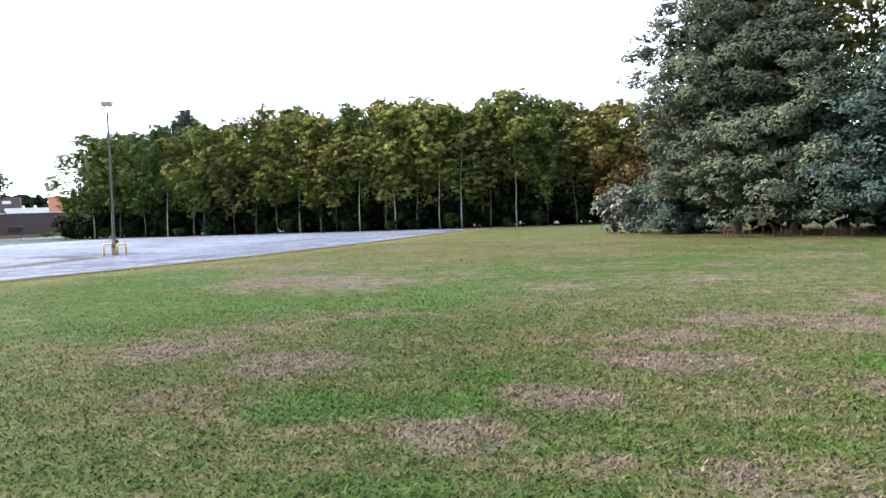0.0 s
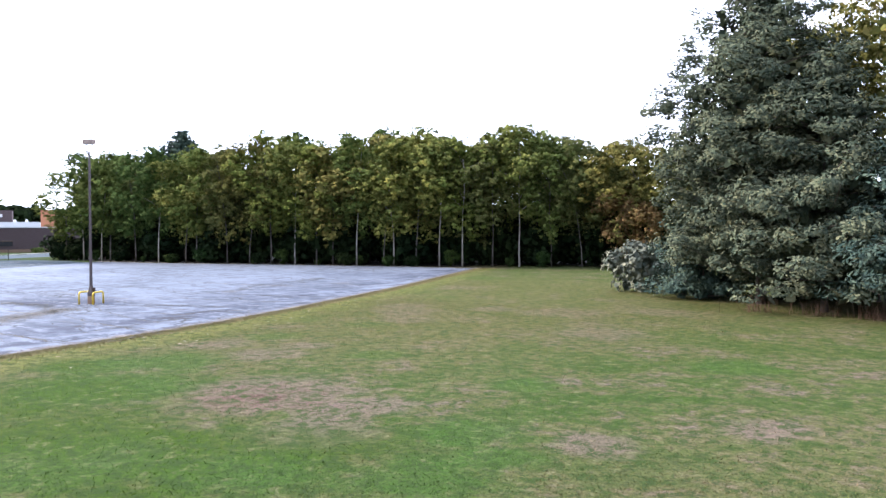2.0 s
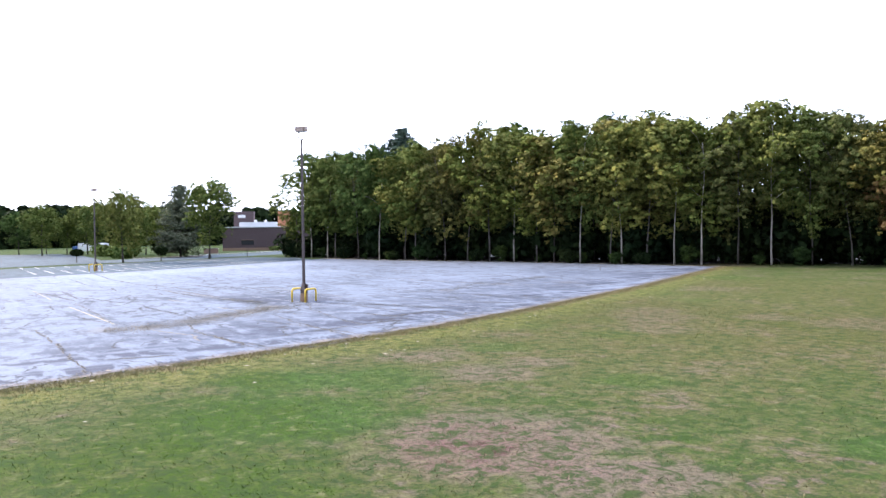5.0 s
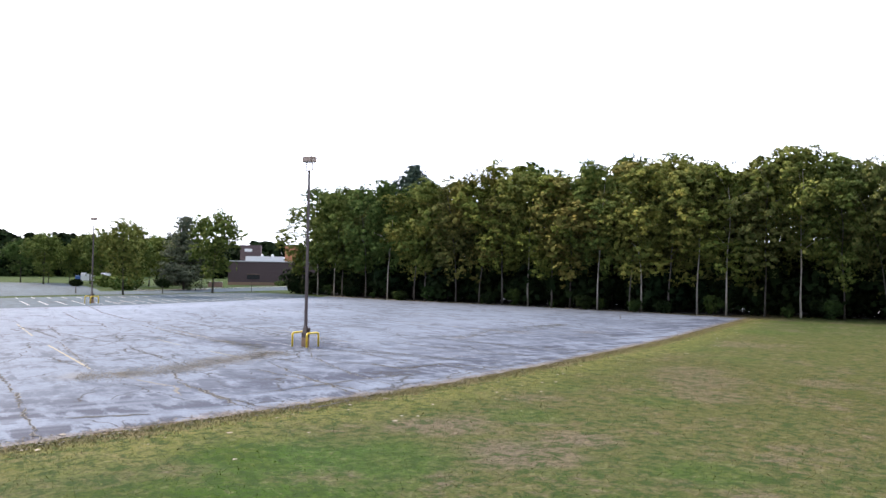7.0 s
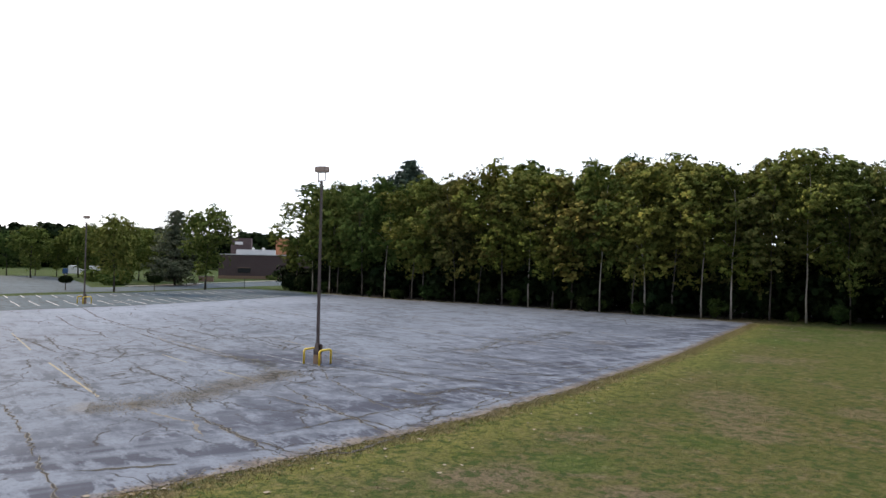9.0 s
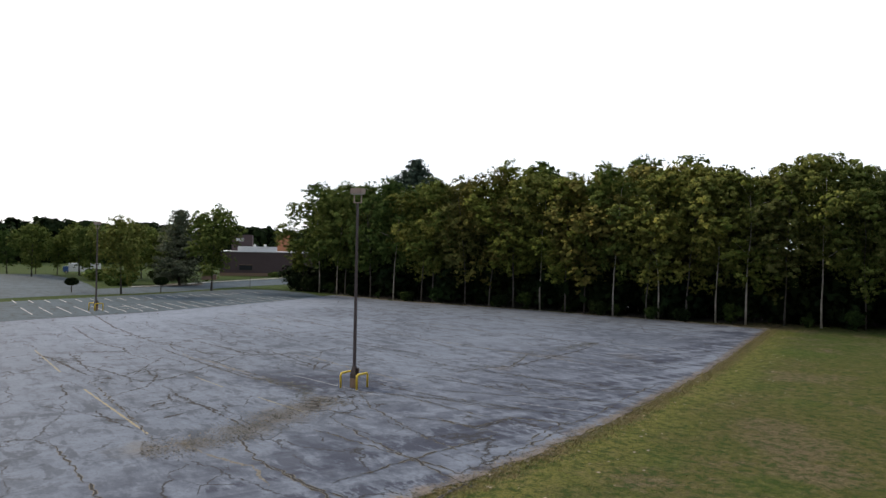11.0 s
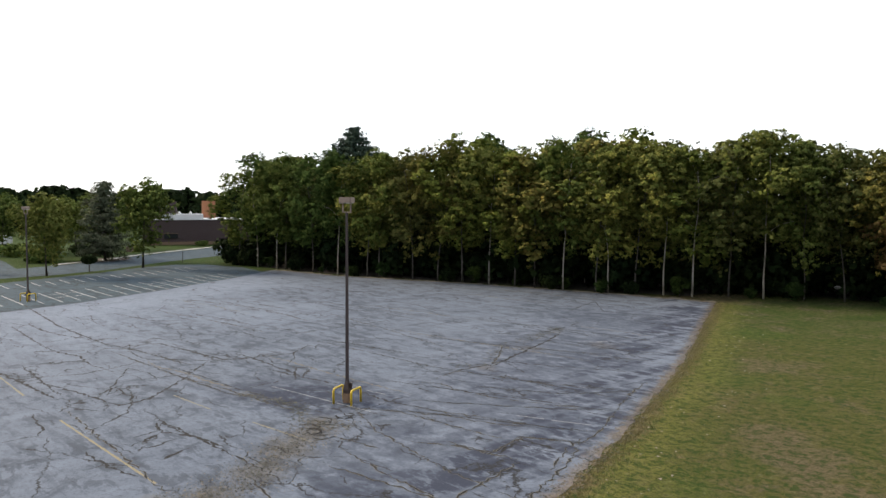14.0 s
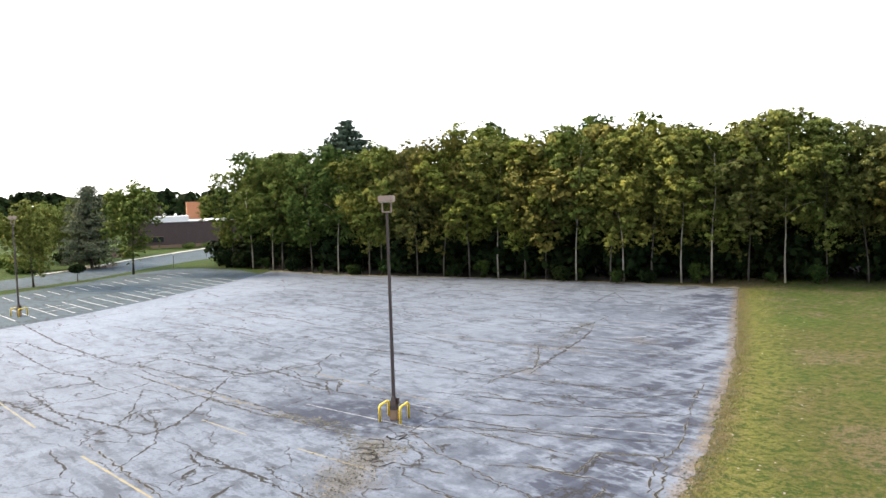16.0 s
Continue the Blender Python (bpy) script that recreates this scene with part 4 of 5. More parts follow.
# ---- trees ----
def crown_mesh(name, rng, height, radius, low, count, length, material, lobes=58, inside=24):
    """A crown of many small leaf sprays gathered in uneven domed clumps, with gaps between them."""
    h = height - low
    u = rng.uniform(0.0, 1.0, lobes) ** 0.72
    ang = rng.uniform(0, math.tau, lobes)
    prof = np.interp(u, [0, 0.12, 0.4, 0.65, 0.85, 1.0], [0.30, 0.52, 0.84, 1.0, 0.80, 0.28])
    rad = radius * 0.92 * prof * rng.uniform(0.2, 1.0, lobes) ** 0.45
    centre = np.stack([np.cos(ang) * rad, np.sin(ang) * rad, low + u * h * 0.95], 1)
    size = radius * rng.uniform(0.20, 0.44, lobes) * np.interp(u, [0, 0.7, 1], [0.9, 1.0, 0.8])
    # each clump carries smaller tufts on its upper side, and each tuft its leaves
    tufts = lobes * 16
    home = rng.choice(lobes, tufts, p=size ** 2 * (0.7 + u) / (size ** 2 * (0.7 + u)).sum())
    t = rng.normal(0, 1, (tufts, 3))
    t[:, 2] += 0.5
    t /= np.linalg.norm(t, axis=1, keepdims=True)
    reach = rng.uniform(0.82, 1.0, tufts) * rng.choice([1.0, 1.0, 1.0, 1.0, 1.08, 1.16], tufts)
    tuft = centre[home] + t * (size[home] * reach)[:, None] * np.array([1.0, 1.0, 0.98])
    which = rng.integers(0, tufts, count)
    d = rng.normal(0, 1, (count, 3))
    d[:, 2] += 0.3
    d /= np.linalg.norm(d, axis=1, keepdims=True)
    p = tuft[which] + d * (radius * 0.065 * rng.uniform(0.2, 1.2, count))[:, None] * np.array([1.1, 1.1, 0.8])
    # sparse leaves between the clumps
    fill = rng.random(count) < 0.05
    fu, fa = rng.uniform(0.1, 0.97, count), rng.uniform(0, math.tau, count)
    fr = radius * 0.75 * np.interp(fu, [0, 0.12, 0.4, 0.65, 0.85, 1.0], [0.3, 0.6, 0.9, 1.0, 0.76, 0.3]) * rng.uniform(0, 1, count) ** 0.5
    p = np.where(fill[:, None], np.stack([np.cos(fa) * fr, np.sin(fa) * fr, low + fu * h], 1), p)
    v, f = leaves_facing(p, t[which] * 1.0 + d * 0.35 + np.array([0, 0, 0.1]), length, length * 0.72, rng, 0.3)
    # larger leaf sprays added inside each clump and round the stem to block light
    inner = lobes * inside
    hold = rng.choice(lobes, inner, p=size ** 2 / (size ** 2).sum())
    d = rng.normal(0, 1, (inner, 3))
    d /= np.linalg.norm(d, axis=1, keepdims=True)
    q = centre[hold] + d * (size[hold] * rng.uniform(0.0, 0.72, inner))[:, None]
    stem = rng.random(inner) < 0.3
    q[:, :2] = np.where(stem[:, None], q[:, :2] * 0.5, q[:, :2])
    v2, f2 = leaves_facing(q, d, min(length * 2.2, 0.6), min(length * 1.7, 0.46), rng, 0.6)
    return np.concatenate([v, v2]), np.concatenate([f, f2 + len(v)]), centre


def trunk_bm(rng, height, radius, lean, forks=5, reach=2.0, start=0.45):
    pts, z = [], 0.0
    n = 7
    for k in range(n):
        s = k / (n - 1)
        pts.append((lean[0] * s * s + rng.normal(0, 0.16) * s, lean[1] * s * s + rng.normal(0, 0.16) * s, height * s))
    bm = tube(pts, [radius * (1.25 if k == 0 else 1) * (1 - 0.8 * k / (n - 1)) for k in range(n)], 7)
    for k in range(forks):
        s = start + (0.95 - start) * k / max(forks - 1, 1)
        a = rng.uniform(0, math.tau)
        b = Vector((lean[0] * s * s, lean[1] * s * s, height * s))
        e = b + Vector((math.cos(a) * reach * rng.uniform(0.6, 1.1), math.sin(a) * reach * rng.uniform(0.6, 1.1), reach * rng.uniform(0.5, 1.0)))
        m = b.lerp(e, 0.5) + Vector((0, 0, 0.15 * reach))
        rr = radius * (1 - 0.75 * s) * 0.6
        tube([b, m, e], [rr, rr * 0.7, rr * 0.3], 5, bm)
    return bm


def broadleaf(seed, height, radius, low, count, length, leaves, bark, label, trunk_r=0.09, lobes=34):
    rng = np.random.default_rng(seed)
    tree = tagged(new("tree"), label, "tree", "woodland trees")
    part("trunk", trunk_bm(rng, height * 0.86, trunk_r, (rng.normal(0, 0.9), rng.normal(0, 0.9)), 6, radius * 0.55, 0.45), bark, tree, smooth=True)
    v, f, _ = crown_mesh("crown", rng, height, radius, low, count, length, leaves, lobes)
    mesh_object("crown", v, f, leaves, tree)
    return tree


def conifer(seed, height, radius, low, levels, length, needles, label, droop=0.1, per=70, top=(1.0, 1.0, 0.92, 0.58, 0.06)):
    """A pine with whorls of level boughs, each carrying flat puffs of needles."""
    rng = np.random.default_rng(seed)
    tree = tagged(new("conifer"), label, "conifer")
    bm = tube([(0, 0, 0), (0, 0, height * 0.5), (0, 0, height * 0.98)], [height * 0.016, height * 0.011, 0.03], 8)
    cs, outs, sizes = [], [], []
    for k in range(levels):
        s = k / (levels - 1)
        z = low + (height * 0.97 - low) * s
        reach = radius * np.interp(s, [0, 0.12, 0.35, 0.7, 1.0], top)
        nb = max(6, int(round(9 * (1 - 0.3 * s))))
        for b in range(nb):
            a = b * math.tau / nb + k * 0.9 + rng.uniform(-0.25, 0.25)
            ln = reach * rng.uniform(0.72, 1.03)
            d = Vector((math.cos(a), math.sin(a), 0))
            e = d * ln + Vector((0, 0, z + ln * (0.12 - droop) + rng.uniform(-1.0, 1.0) * (1.0 - 0.85 * s)))
            tube([(0, 0, z - 0.15), d * ln * 0.5 + Vector((0, 0, z)), e], [0.05, 0.035, 0.012], 4, bm, cap=False)
            np_ = max(2, int(ln / 1.0))
            for q in range(np_):
                w = 0.35 + 0.65 * (q + 1) / np_
                side = rng.normal(0, 0.18 * ln)
                c = np.array(Vector((0, 0, z)).lerp(e, w)) + np.array([-d.y, d.x, 0]) * side
                c[2] += rng.uniform(-0.25, 0.35)
                cs.append(c)
                outs.append((d.x, d.y, 0.35))
                sizes.append(rng.uniform(0.50, 1.0))
    part("trunk", bm, BARK_DARK, tree, smooth=True)
    cs, outs, sizes = np.array(cs), np.array(outs), np.array(sizes)
    m = len(cs)
    pick = np.repeat(np.arange(m), per)
    n = len(pick)
    d = rng.normal(0, 1, (n, 3))
    d /= np.linalg.norm(d, axis=1, keepdims=True)
    p = cs[pick] + d * (sizes[pick] * rng.uniform(0.3, 1.0, n) ** 0.5)[:, None] * np.array([1.0, 1.0, 0.55])
    v, f = leaves_facing(p, d * np.array([0.6, 0.6, 0.5]) + outs[pick] * 0.35 + np.array([0, 0, 0.55]), length, length * 0.34, rng, 0.3, outs[pick], 0.1)
    # large sprays added close to the stem only to keep the light out
    inner = m * 7
    pick = rng.integers(0, m, inner)
    q = cs[pick] * np.array([1.0, 1.0, 0.0]) * rng.uniform(0.05, 0.72, inner)[:, None]
    q[:, 2] = cs[pick][:, 2] - rng.uniform(-0.1, 0.5, inner)
    v2, f2 = leaves_facing(q, rng.normal(0, 1, (inner, 3)), 0.62, 0.42, rng, 0.6)
    mesh_object("needles", np.concatenate([v, v2]), np.concatenate([f, f2 + len(v)]), needles, tree)
    return tree


def bush(seed, radius, height, count, length, leaves, label, group="", name="bush"):
    rng = np.random.default_rng(seed)
    ob = tagged(new(name), label, "bush", group)
    part("stem", trunk_bm(rng, height * 0.7, 0.05, (0.1, 0.1), 5, radius * 0.4, 0.1), BARK_DARK, ob)
    v, f, _ = crown_mesh("foliage", rng, height, radius, 0.05 * height, count, length, leaves, 40, 5)
    mesh_object("foliage", v, f, leaves, ob)
    return ob


# sheet added over the grass; its dark colour paints the shade under the trees
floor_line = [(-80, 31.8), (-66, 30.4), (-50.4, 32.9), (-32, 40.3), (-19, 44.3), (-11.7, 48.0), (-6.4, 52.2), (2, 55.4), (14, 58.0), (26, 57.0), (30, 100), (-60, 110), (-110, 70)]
sheet("woodland_floor", floor_line, -0.03, FOREST_FLOOR, "leaf litter below the trees, coloured dark for their shade", "woodland floor")

KINDS = [
    broadleaf(11, 17.0, 4.7, 3.9, 15500, 0.215, LEAF_GREEN, BARK, "tall green broadleaf tree at the edge of the woodland"),
    broadleaf(12, 17.0, 4.3, 4.4, 15500, 0.215, LEAF_YELLOW, BARK_PALE, "tall pale-barked tree with yellowing leaves at the woodland edge"),
    broadleaf(13, 17.0, 4.8, 2.8, 15500, 0.215, LEAF_OLIVE, BARK, "tall tree with olive-brown leaves at the woodland edge"),
    broadleaf(14, 17.0, 4.4, 4.0, 15500, 0.215, LEAF_GREEN, BARK_PALE, "tall green tree with a pale trunk at the woodland edge"),
    broadleaf(15, 17.0, 4.6, 3.3, 15500, 0.215, LEAF_YELLOW, BARK, "broad yellow-green tree at the woodland edge"),
    broadleaf(16, 17.0, 4.8, 3.8, 4600, 0.40, LEAF_GREEN, BARK_DARK, "green tree deeper in the woodland"),
    broadleaf(17, 17.0, 4.8, 3.8, 4600, 0.40, LEAF_OLIVE, BARK_DARK, "olive-green tree deeper in the woodland"),
    # deepest row: the shade inside the woodland is in its leaf colour
    broadleaf(19, 17.0, 4.8, 0.3, 2600, 0.9, LEAF_DARK, BARK_DARK, "tree deep inside the woodland, leaves coloured near black for the shade", 0.11, 60),
]
USED = set()


def plant(kind, x, y, height, wide=1.0, turn=None):
    """Stands a tree of one of the kinds at a place."""
    src = KINDS[kind]
    k = height / 17.0
    m = pose(x, y, -0.06, 0, 0, random.uniform(0, 360) if turn is None else turn) @ Matrix.Diagonal((k * wide, k * wide, k, 1))
    if kind not in USED:
        USED.add(kind)
        src.matrix_world = m
        return src
    ob = copy_thing(src, Matrix.Identity(4))
    ob.matrix_world = m
    return ob


# the front row, by the place of each trunk: x, y, kind, height
random.seed(5)
FRONT = [(-71.8, 29.6, 0, 12.6), (-66.9, 29.9, 3, 14.2), (-62.7, 30.5, 1, 14.0), (-61.2, 31.0, 0, 14.4), (-55.5, 31.7, 0, 14.2), (-50.9, 32.4, 3, 14.2), (-46.8, 33.9, 4, 13.6),
         (-45.4, 34.6, 0, 14.6), (-41.0, 36.2, 2, 14.0), (-38.0, 37.4, 2, 14.8), (-35.1, 38.6, 0, 15.6), (-32.0, 39.8, 1, 14.3), (-28.7, 40.4, 0, 14.6), (-26.3, 40.9, 6, 13.6),
         (-23.3, 41.9, 3, 14.6), (-20.1, 43.2, 4, 13.4), (-18.9, 43.6, 1, 14.4), (-16.6, 44.9, 4, 14.2), (-14.2, 46.2, 1, 14.0), (-11.6, 47.1, 3, 13.8)]
FRONT_2 = [(-9.4, 49.8, 2, 13.6), (-6.4, 50.8, 1, 15.0), (-3.6, 53.0, 4, 14.2), (-0.6, 54.5, 2, 13.2), (3.0, 55.5, 2, 12.8), (7.0, 56.5, 2, 12.6), (11.5, 56.5, 2, 12.6), (17.4, 56.2, 2, 12.6), (22.6, 55.3, 2, 12.8)]
for x, y, k, h in FRONT + FRONT_2:
    plant(k, x, y, h * (1.04 if x < -40 else 1.02 if x < -24 else 1.045) + random.uniform(-0.5, 0.3), random.uniform(0.95, 1.25))
# rows behind
for row, depth in enumerate((4.5, 8.5, 14.0)):
    for i, (x, y, k, h) in enumerate(FRONT + FRONT_2):
        if row and i % 2:
            continue
        tall = h * (1.04 if x > -24 else 1.0) * (1.0 + 0.011 * depth) if row < 2 else h * 0.75
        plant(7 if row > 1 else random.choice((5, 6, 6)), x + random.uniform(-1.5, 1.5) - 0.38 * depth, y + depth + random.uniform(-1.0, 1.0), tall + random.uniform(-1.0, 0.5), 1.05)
for x, y, h in ((-77.5, 36.5, 13.0), (-82.0, 42.0, 13.0), (-73.5, 36.0, 14.6), (-80.0, 49.0, 14.0), (-69.0, 38.0, 15.2)):
    plant(5, x, y, h)
KINDS.append(broadleaf(18, 17.0, 5.6, 2.5, 5000, 0.5, LEAF_ORANGE, BARK_DARK, "small tree with orange autumn leaves at the woodland edge"))
plant(8, 4.2, 54.2, 8.6)
plant(8, 7.6, 53.6, 6.8)
# a tall pointed tree and the spruce that stand above the rest
plant(3, -26.2, 49.0, 16.7, 0.72)

spruce = conifer(31, 25.0, 8.4, 6.0, 25, 0.6, NEEDLE_DARK, "tall dark spruce standing above the woodland", 0.10, 40, (1.0, 1.0, 0.95, 0.76, 0.10))
spruce.matrix_world = pose(-66, 45, 0) @ Matrix.Diagonal((0.86, 0.86, 0.795, 1))
pine = conifer(32, 17.0, 5.7, 2.0, 20, 0.27, NEEDLE, "blue-green pine with layered boughs beside the lawn", 0.06, 150, (0.95, 1.0, 1.06, 1.0, 0.34))
pine.matrix_world = pose(28.8, 23.0, -0.06)
pine_2 = conifer(33, 12.0, 5.2, 1.7, 13, 0.27, NEEDLE, "shorter blue-green pine with layered boughs beside the lawn", 0.06, 110)
pine_2.matrix_world = pose(32.6, 20.6, -0.06, 0, 0, 40)
pine_3 = conifer(34, 9.6, 5.0, 1.7, 12, 0.27, NEEDLE_BLUE, "low bluish pine with boughs down to the lawn", 0.08, 110)
pine_3.matrix_world = pose(38.2, 19.6, -0.06)
pine_4 = conifer(36, 6.0, 3.2, 0.3, 8, 0.27, NEEDLE_BLUE, "young bluish pine at the edge of the lawn", 0.08, 110)
pine_4.matrix_world = pose(25.0, 24.6, -0.06)
back_pine = copy_thing(pine_2, Matrix.Identity(4))
back_pine.matrix_world = pose(45.0, 22.5, -0.06, 0, 0, 130) @ Matrix.Diagonal((1.05, 1.05, 1.1, 1))
KINDS.append(broadleaf(41, 17.0, 5.6, 3.5, 15000, 0.22, LEAF_OLIVE, BARK_DARK, "tall yellow-green tree behind the pines", 0.2, 70))
for x, y, h in ((35.5, 28.2, 18.6), (42.7, 24.3, 17.0), (29.2, 32.9, 16.7), (38.8, 33.2, 17.5), (23.7, 38.4, 13.8)):
    plant(9, x, y, h)
grey_bush = bush(51, 2.2, 2.9, 3000, 0.26, LEAF_BUSH, "grey-green bush at the foot of the pines")
grey_bush.matrix_world = pose(19.9, 26.6, -0.06)

# undergrowth added below the woodland edge, coloured near black for the shade there
BUSHES = [bush(s, 2.6, h, 700, 0.6, LEAF_DARK, "undergrowth bush between the trunks, leaves coloured near black for the shade", "undergrowth") for s, h in ((61, 2.6), (62, 3.4))]
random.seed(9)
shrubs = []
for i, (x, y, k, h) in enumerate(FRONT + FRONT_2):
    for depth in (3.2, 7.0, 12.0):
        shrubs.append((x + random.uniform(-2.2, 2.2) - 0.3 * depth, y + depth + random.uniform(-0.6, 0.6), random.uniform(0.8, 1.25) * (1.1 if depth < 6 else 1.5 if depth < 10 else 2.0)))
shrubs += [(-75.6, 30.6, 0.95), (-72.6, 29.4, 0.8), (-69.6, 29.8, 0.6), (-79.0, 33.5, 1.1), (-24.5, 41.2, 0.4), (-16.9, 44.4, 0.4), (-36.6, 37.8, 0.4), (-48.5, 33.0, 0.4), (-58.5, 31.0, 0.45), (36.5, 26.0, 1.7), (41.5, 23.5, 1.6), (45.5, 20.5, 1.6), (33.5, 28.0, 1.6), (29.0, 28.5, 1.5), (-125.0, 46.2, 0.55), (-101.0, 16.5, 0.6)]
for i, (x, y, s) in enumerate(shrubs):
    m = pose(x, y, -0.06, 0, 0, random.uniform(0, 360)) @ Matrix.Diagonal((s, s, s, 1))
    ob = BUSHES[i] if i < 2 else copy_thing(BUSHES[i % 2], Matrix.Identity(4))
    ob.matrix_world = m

# saplings and low green growth along the foot of the woodland
SAPLINGS = [bush(s, 1.1, h, 900, 0.20, LEAF_DARK_GREEN, "green sapling at the foot of the woodland", "saplings", "sapling") for s, h in ((64, 2.4), (65, 1.5))]
random.seed(21)
for i in range(14):
    u = i / 13
    x = -64.0 + 66.0 * u + random.uniform(-1.2, 1.2)
    y = float(np.interp(x, [-66, -50.4, -32, -19, -11.7, -6.4, 4], [29.8, 32.3, 39.6, 43.2, 46.8, 50.6, 54.0])) + random.uniform(-0.2, 0.9)
    k = random.uniform(0.35, 0.8)
    ob = SAPLINGS[i] if i < 2 else copy_thing(SAPLINGS[i % 2], Matrix.Identity(4))
    ob.matrix_world = pose(x, y, -0.05, 0, 0, random.uniform(0, 360)) @ Matrix.Diagonal((k * 1.1, k * 1.1, k, 1))

# trees round the far car park
KINDS.append(broadleaf(42, 17.0, 5.4, 3.2, 7500, 0.46, LEAF_GREEN, BARK_DARK, "round green tree on the grass strip", 0.2, 60))
KINDS.append(broadleaf(43, 17.0, 6.8, 3.4, 12000, 0.44, LEAF_YELLOW, BARK_DARK, "broad yellow-green tree with a low crown on the grass strip", 0.22, 60))
plant(10, -74.6, 17.2, 11.6, 1.0)
plant(11, -70.8, 4.6, 9.2, 0.95)
grey_pine = conifer(35, 11.6, 4.4, 1.5, 15, 0.36, NEEDLE_GREY, "grey-green conifer beside the access road", 0.1, 40, (0.9, 1.0, 0.95, 0.7, 0.2))
grey_pine.matrix_world = pose(-90.5, 17.2, -0.05)

for x, y, h, k, w in ((-128.1, 9.0, 9.7, 10, 1.25), (-133.0, 5.9, 7.6, 10, 1.0), (-135.7, 2.5, 6.6, 10, 1.0), (-138.1, -2.2, 8.3, 10, 1.2), (-96.0, 11.2, 8.5, 10, 0.85), (-102.1, 16.4, 8.6, 10, 1.0), (-112.0, 16.5, 9.4, 10, 1.1), (-118.0, 9.0, 9.8, 10, 1.1), (-108.5, 22.5, 8.2, 10, 1.0), (-120.0, 24.5, 10.4, 10, 1.1), (-124.0, 0.5, 9.6, 10, 1.1)):
    plant(k, x, y, h, w)


def round_tree(x, y, height):
    tree = tagged(new("clipped_tree"), "small tree clipped to a round head on the grass strip", "tree", "clipped trees")
    rng = np.random.default_rng(int(-x))
    part("trunk", tube([(0, 0, 0), (0.03, 0, height * 0.35), (0, 0, height * 0.6)], [0.07, 0.06, 0.04], 7), BARK_DARK, tree)
    n = 1500
    d = rng.normal(0, 1, (n, 3))
    d /= np.linalg.norm(d, axis=1, keepdims=True)
    p = d * rng.uniform(0.7, 1.0, n)[:, None] * np.array([height * 0.45, height * 0.45, height * 0.25]) + np.array([0, 0, height * 0.72])
    v, f = leaf_sprays(p, d, 0.22, 0.16, rng)
    mesh_object("crown", v, f, LEAF_DARK, tree)
    tree.matrix_world = pose(x, y, -0.05)


round_tree(-73.0, 10.0, 2.1)
round_tree(-76.4, -0.2, 1.9)
HEDGES = [bush(71, 2.4, 1.8, 900, 0.4, LEAF_GREEN, "low green bush beside the access road", "roadside bushes")]
for i, (x, y, s) in enumerate(((-92.2, 8.5, 0.8), (-95.3, 9.2, 0.9), (-118.0, 44.0, 0.45), (-116.5, 47.0, 0.4), (-106.7, 8.9, 0.9), (-114.8, 51.0, 0.4))):
    ob = HEDGES[0] if i == 0 else copy_thing(HEDGES[0], Matrix.Identity(4))
    ob.matrix_world = pose(x, y, -0.05, 0, 0, 50 * i) @ Matrix.Diagonal((s * 1.3, s * 1.3, s, 1))


# far woods behind everything: one sheet of foliage masses
def far_woods():
    rng = np.random.default_rng(77)
    vs, fs, k = [], [], 0
    for i in range(56):
        a = radians(np.interp(i, [0, 55], [50, 108]))            # bearing to the left of +y
        dist = rng.uniform(235, 290)
        h = rng.uniform(15, 18) * (dist / 280) * np.interp(math.degrees(a), [50, 74, 82, 108], [0.80, 0.74, 0.80, 0.92])
        c = np.array([24 - math.sin(a) * dist, -20 + math.cos(a) * dist, 0])
        v, f, _ = crown_mesh("far", rng, h, h * 0.5, -h * 0.6, 1300, 2.3, None, 44, 4)
        vs.append(v + c)
        fs.append(f + k)
        k += len(v)
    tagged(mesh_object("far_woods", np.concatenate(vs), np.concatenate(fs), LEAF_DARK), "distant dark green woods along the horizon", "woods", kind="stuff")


far_woods()

# ---- building ----
house = tagged(new("building"), "low brown brick building with a white roof unit", "building")
part("wall", box((60, 26, 8.0), (30, 13, 4.0)), BRICK, house)
part("parapet", box((60.4, 26.4, 0.3), (30, 13, 8.2), 0.05), WHITE_ROOF, house, "white roof edge")
part("plinth", box((60.1, 0.3, 1.0), (30, -0.05, 0.5)), CONCRETE, house, "pale lower wall")
for x in (8.4, 30.0):
    w = part("window", box((4.2, 0.4, 1.6), (x, -0.02, 2.9)), DARK_GLASS, house, "dark recessed window")
    part("frame", box((4.4, 0.12, 0.16), (x, -0.2, 3.75), 0.01), CONCRETE, w)
unit = part("roof_unit", box((13, 8, 1.7), (12, 6, 9.1), 0.1), WHITE_ROOF, house, "white roof machine house")
for x in (11.0, 14.5):
    part("vent", tube([(x, 5, 9.6), (x, 5, 10.5), (x, 5, 10.8)], [0.45, 0.45, 0.2], 10), WHITE_ROOF, unit)
block = part("upper_block", box((7, 8, 6.0), (6.5, 15, 11.0), 0.05), BRICK, house)
part("window", box((2.6, 0.2, 1.0), (5.8, 10.95, 12.2), 0.02), WHITE_ROOF, block, "small white window")
part("tower", box((4.5, 9, 6.6), (20.6, 24, 11.0), 0.05), ORANGE_BRICK, house, "orange brick tower")
house.matrix_world = pose(-126.2, 35.4, -0.05, 0, 0, 67.4) @ Matrix.Diagonal((0.62, 0.62, 0.62, 1))


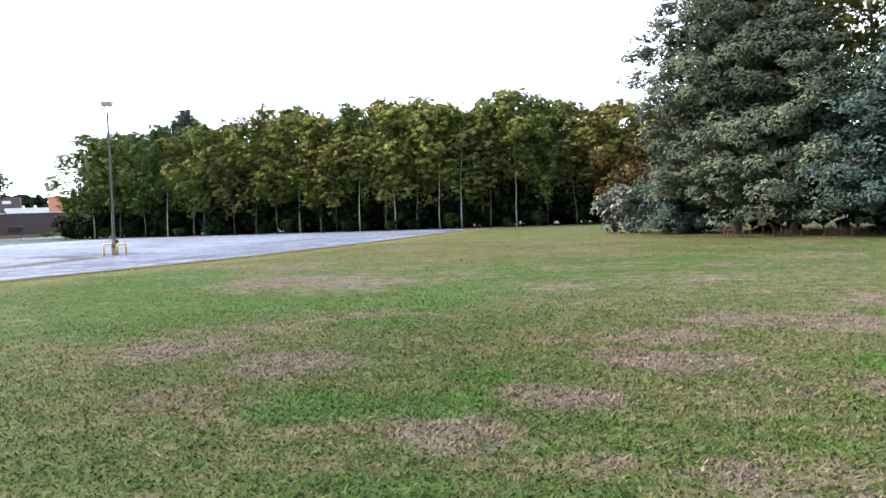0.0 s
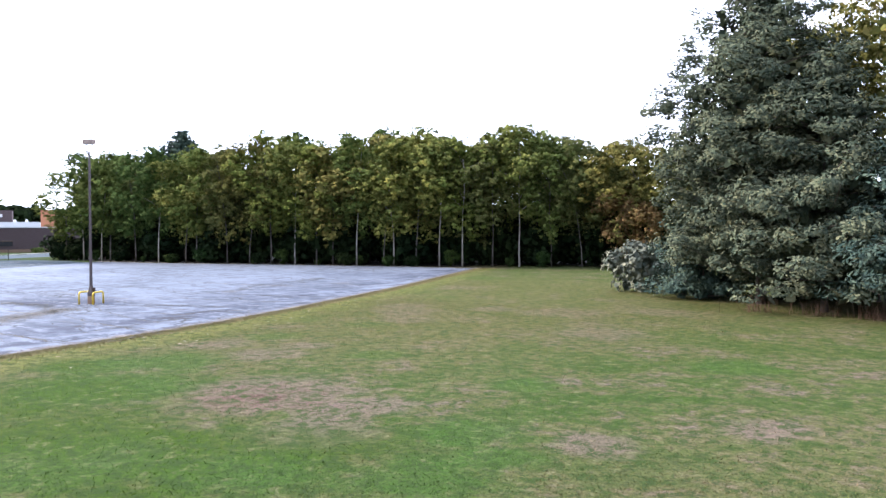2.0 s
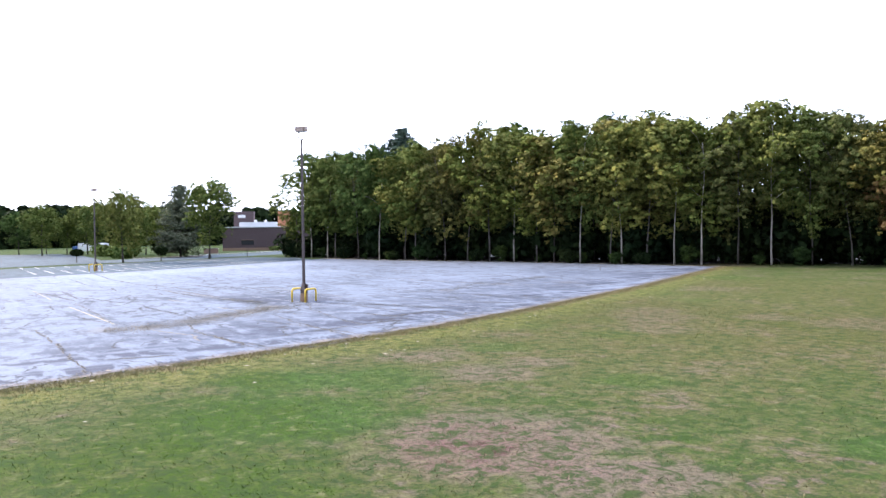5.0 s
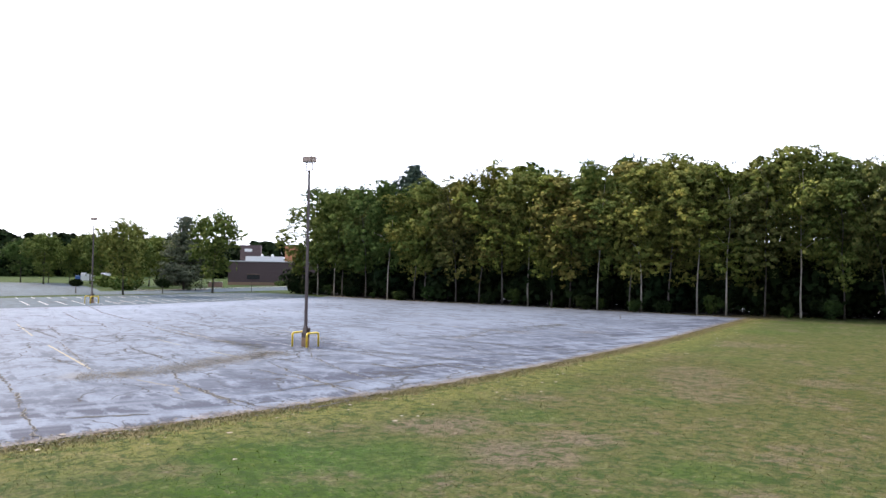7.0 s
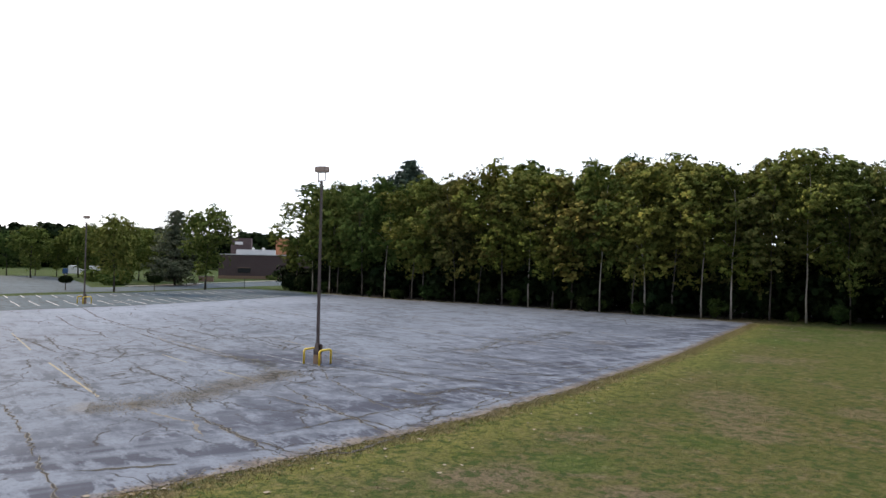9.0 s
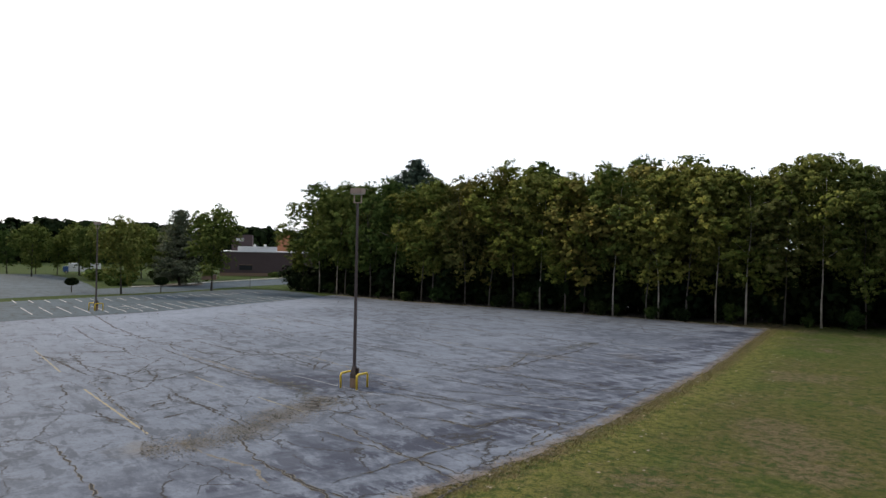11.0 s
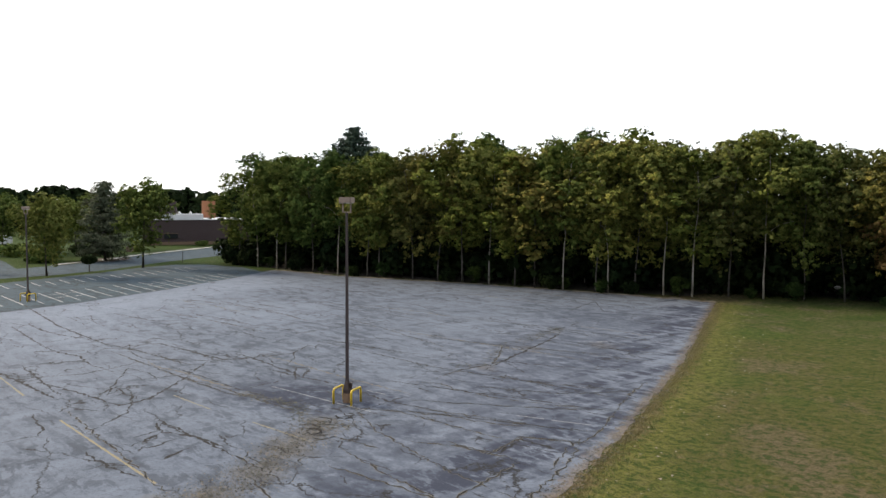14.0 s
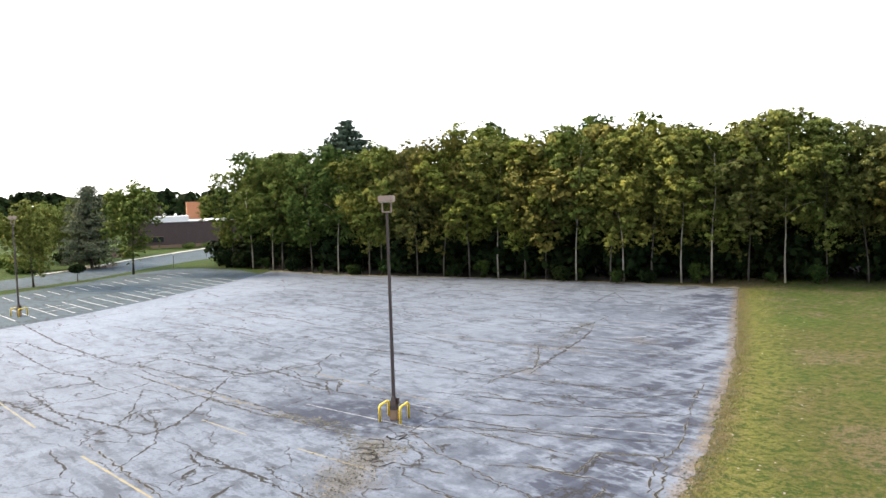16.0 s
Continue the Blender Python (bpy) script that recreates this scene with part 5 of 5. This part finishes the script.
def van(x, y, turn, paint, cab, label):
    car = tagged(new("lorry"), label, "lorry")
    bm = box((9.0, 2.4, 2.5), (-1.9, 0, 1.85), 0.12)
    part("body", bm, paint, car)
    part("cab", box((1.7, 2.0, 1.7), (3.3, 0, 1.35), 0.2), cab, car)
    part("windscreen", box((0.06, 1.7, 0.7), (4.16, 0, 1.75), 0.02), DARK_GLASS, car)
    for wx in (-4.4, 3.2):
        for wy in (-0.95, 0.95):
            w = part("wheel", tube([(wx, wy - 0.13, 0.42), (wx, wy + 0.13, 0.42)], 0.42, 16), RUBBER, car)
            part("rim", tube([(wx, wy - 0.14, 0.42), (wx, wy + 0.14, 0.42)], 0.22, 12), WHITE_ROOF, w)
    car.matrix_world = pose(x, y, -0.04, 0, 0, turn) @ Matrix.Diagonal((0.66, 0.66, 0.66, 1))


band("kerb", ROAD_FAR[:5], 0.15, 0.15, 0.06, CONCRETE_PALE, 3.0, 31, "pale concrete kerb along the access road", "kerb")
band("pavement", [(x - 1.7, y + 0.9) for x, y in ROAD_FAR[:5]], 0.55, 0.55, 0.03, CONCRETE_PALE, 3.0, 33, "pale concrete footway beside the access road", "pavement")


def sign_post(x, y, height):
    post = tagged(new("post"), "short grey steel post on the grass beside the road", "post")
    part("shaft", tube([(0, 0, 0), (0, 0, height * 0.5), (0, 0, height)], 0.05, 8), POLE_BROWN, post)
    part("cap", tube([(0, 0, height), (0, 0, height + 0.03), (0, 0, height + 0.06)], [0.062, 0.062, 0.02], 8), POLE_BROWN, post)
    post.matrix_world = pose(x, y, -0.05)


sign_post(-79.6, 24.6, 1.6)


def entrance_wall(x, y, turn):
    wall = tagged(new("garden_wall"), "low reddish brick wall with a stone cap beside shrubs", "wall")
    part("body", box((2.6, 0.35, 0.9), (0, 0, 0.45), 0.02), PALE_BRICK, wall)
    part("cap", box((2.8, 0.45, 0.1), (0, 0, 0.95), 0.02), CONCRETE_PALE, wall, "pale stone cap")
    wall.matrix_world = pose(x, y, -0.05, 0, 0, turn)


entrance_wall(-108.0, 27.4, 65)
bed = [(-87.6, 13.6), (-92.0, 14.6), (-95.5, 18.2), (-94.4, 22.0), (-91.0, 21.4), (-88.2, 17.6)]
sheet("planting_bed", ragged(bed + [bed[0]], 0.2, 0.8, 12)[:-1], -0.02, MULCH, "brown bark mulch bed below the conifer", "planting bed")
van(-139, 10.5, -100, WHITE_PAINT, BLUE_PAINT, "white box lorry with a blue cab parked beside the yard")


# ---- grass blades of the lawn ----
def grass_blades():
    rng = np.random.default_rng(5)
    n = 230000
    p = np.stack([rng.normal(41.0, 4.4, n), rng.normal(-16.5, 4.6, n)], 1)
    n2 = 210000
    extra = np.stack([rng.uniform(10, 54, n2), rng.uniform(-36, 14, n2)], 1)
    p = np.concatenate([p, extra])
    p = p[p[:, 0] > edge_x(p[:, 1]) + 0.3]
    n = len(p)
    h = rng.uniform(0.014, 0.036, n) + 0.03 * rng.uniform(0, 1, n) ** 6
    a = rng.uniform(0, math.tau, n)
    wd = rng.uniform(0.006, 0.015, n)
    side = np.stack([np.cos(a) * wd, np.sin(a) * wd, np.zeros(n)], 1)
    base = np.stack([p[:, 0], p[:, 1], np.full(n, -0.018)], 1)
    lean = np.stack([rng.normal(0, 1.1, n) * h, rng.normal(0, 1.1, n) * h, h], 1)
    v = np.stack([base - side, base + side, base + lean], 1).reshape(-1, 3)
    tagged(mesh_object("grass", v, np.arange(3 * n).reshape(n, 3), BLADES), "short mown grass blades of the lawn", "grass", kind="stuff")


grass_blades()


def dry_blades():
    """Straw-coloured blades along the edge of the asphalt."""
    rng = np.random.default_rng(15)
    n = 26000
    p, nrm = along(EDGE[2:], n, rng)
    p = p - nrm * (0.10 + np.abs(rng.normal(0, 0.45, n)))[:, None]
    a, wd, h = rng.uniform(0, math.tau, n), rng.uniform(0.006, 0.016, n), rng.uniform(0.03, 0.09, n)
    side = np.stack([np.cos(a) * wd, np.sin(a) * wd, np.zeros(n)], 1)
    base = np.stack([p[:, 0], p[:, 1], np.full(n, -0.016)], 1)
    lean = np.stack([rng.normal(0, 0.6, n) * h, rng.normal(0, 0.6, n) * h, h], 1)
    v = np.stack([base - side, base + side, base + lean], 1).reshape(-1, 3)
    tagged(mesh_object("dry_grass", v, np.arange(3 * n).reshape(n, 3), STRAW), "yellow dry grass along the edge of the asphalt", "grass", kind="stuff")


dry_blades()


def dry_stalks():
    """Tall dry stalks at the foot of the pines."""
    rng = np.random.default_rng(19)
    n = 700
    u = np.clip(rng.choice([0.12, 0.33, 0.5, 0.56, 0.78, 0.9], n) + rng.normal(0, 0.035, n), 0, 1)
    p = np.stack([28.5 + 13.0 * u + rng.normal(0, 0.3, n), 18.3 + 1.6 * u + rng.normal(0, 0.35, n) + 0.4 * np.sin(u * 9.0)], 1)
    a, wd, h = rng.uniform(0, math.tau, n), rng.uniform(0.006, 0.014, n), rng.uniform(0.2, 1.1, n)
    side = np.stack([np.cos(a) * wd, np.sin(a) * wd, np.zeros(n)], 1)
    base = np.stack([p[:, 0], p[:, 1], np.full(n, -0.02)], 1)
    lean = np.stack([rng.normal(0, 0.25, n) * h, rng.normal(0, 0.25, n) * h, h], 1)
    v = np.stack([base - side, base + side, base + lean], 1).reshape(-1, 3)
    tagged(mesh_object("dry_weeds", v, np.arange(3 * n).reshape(n, 3), DRY_STALK), "tall dry stalks at the foot of the pines", "weeds", kind="stuff")


dry_stalks()
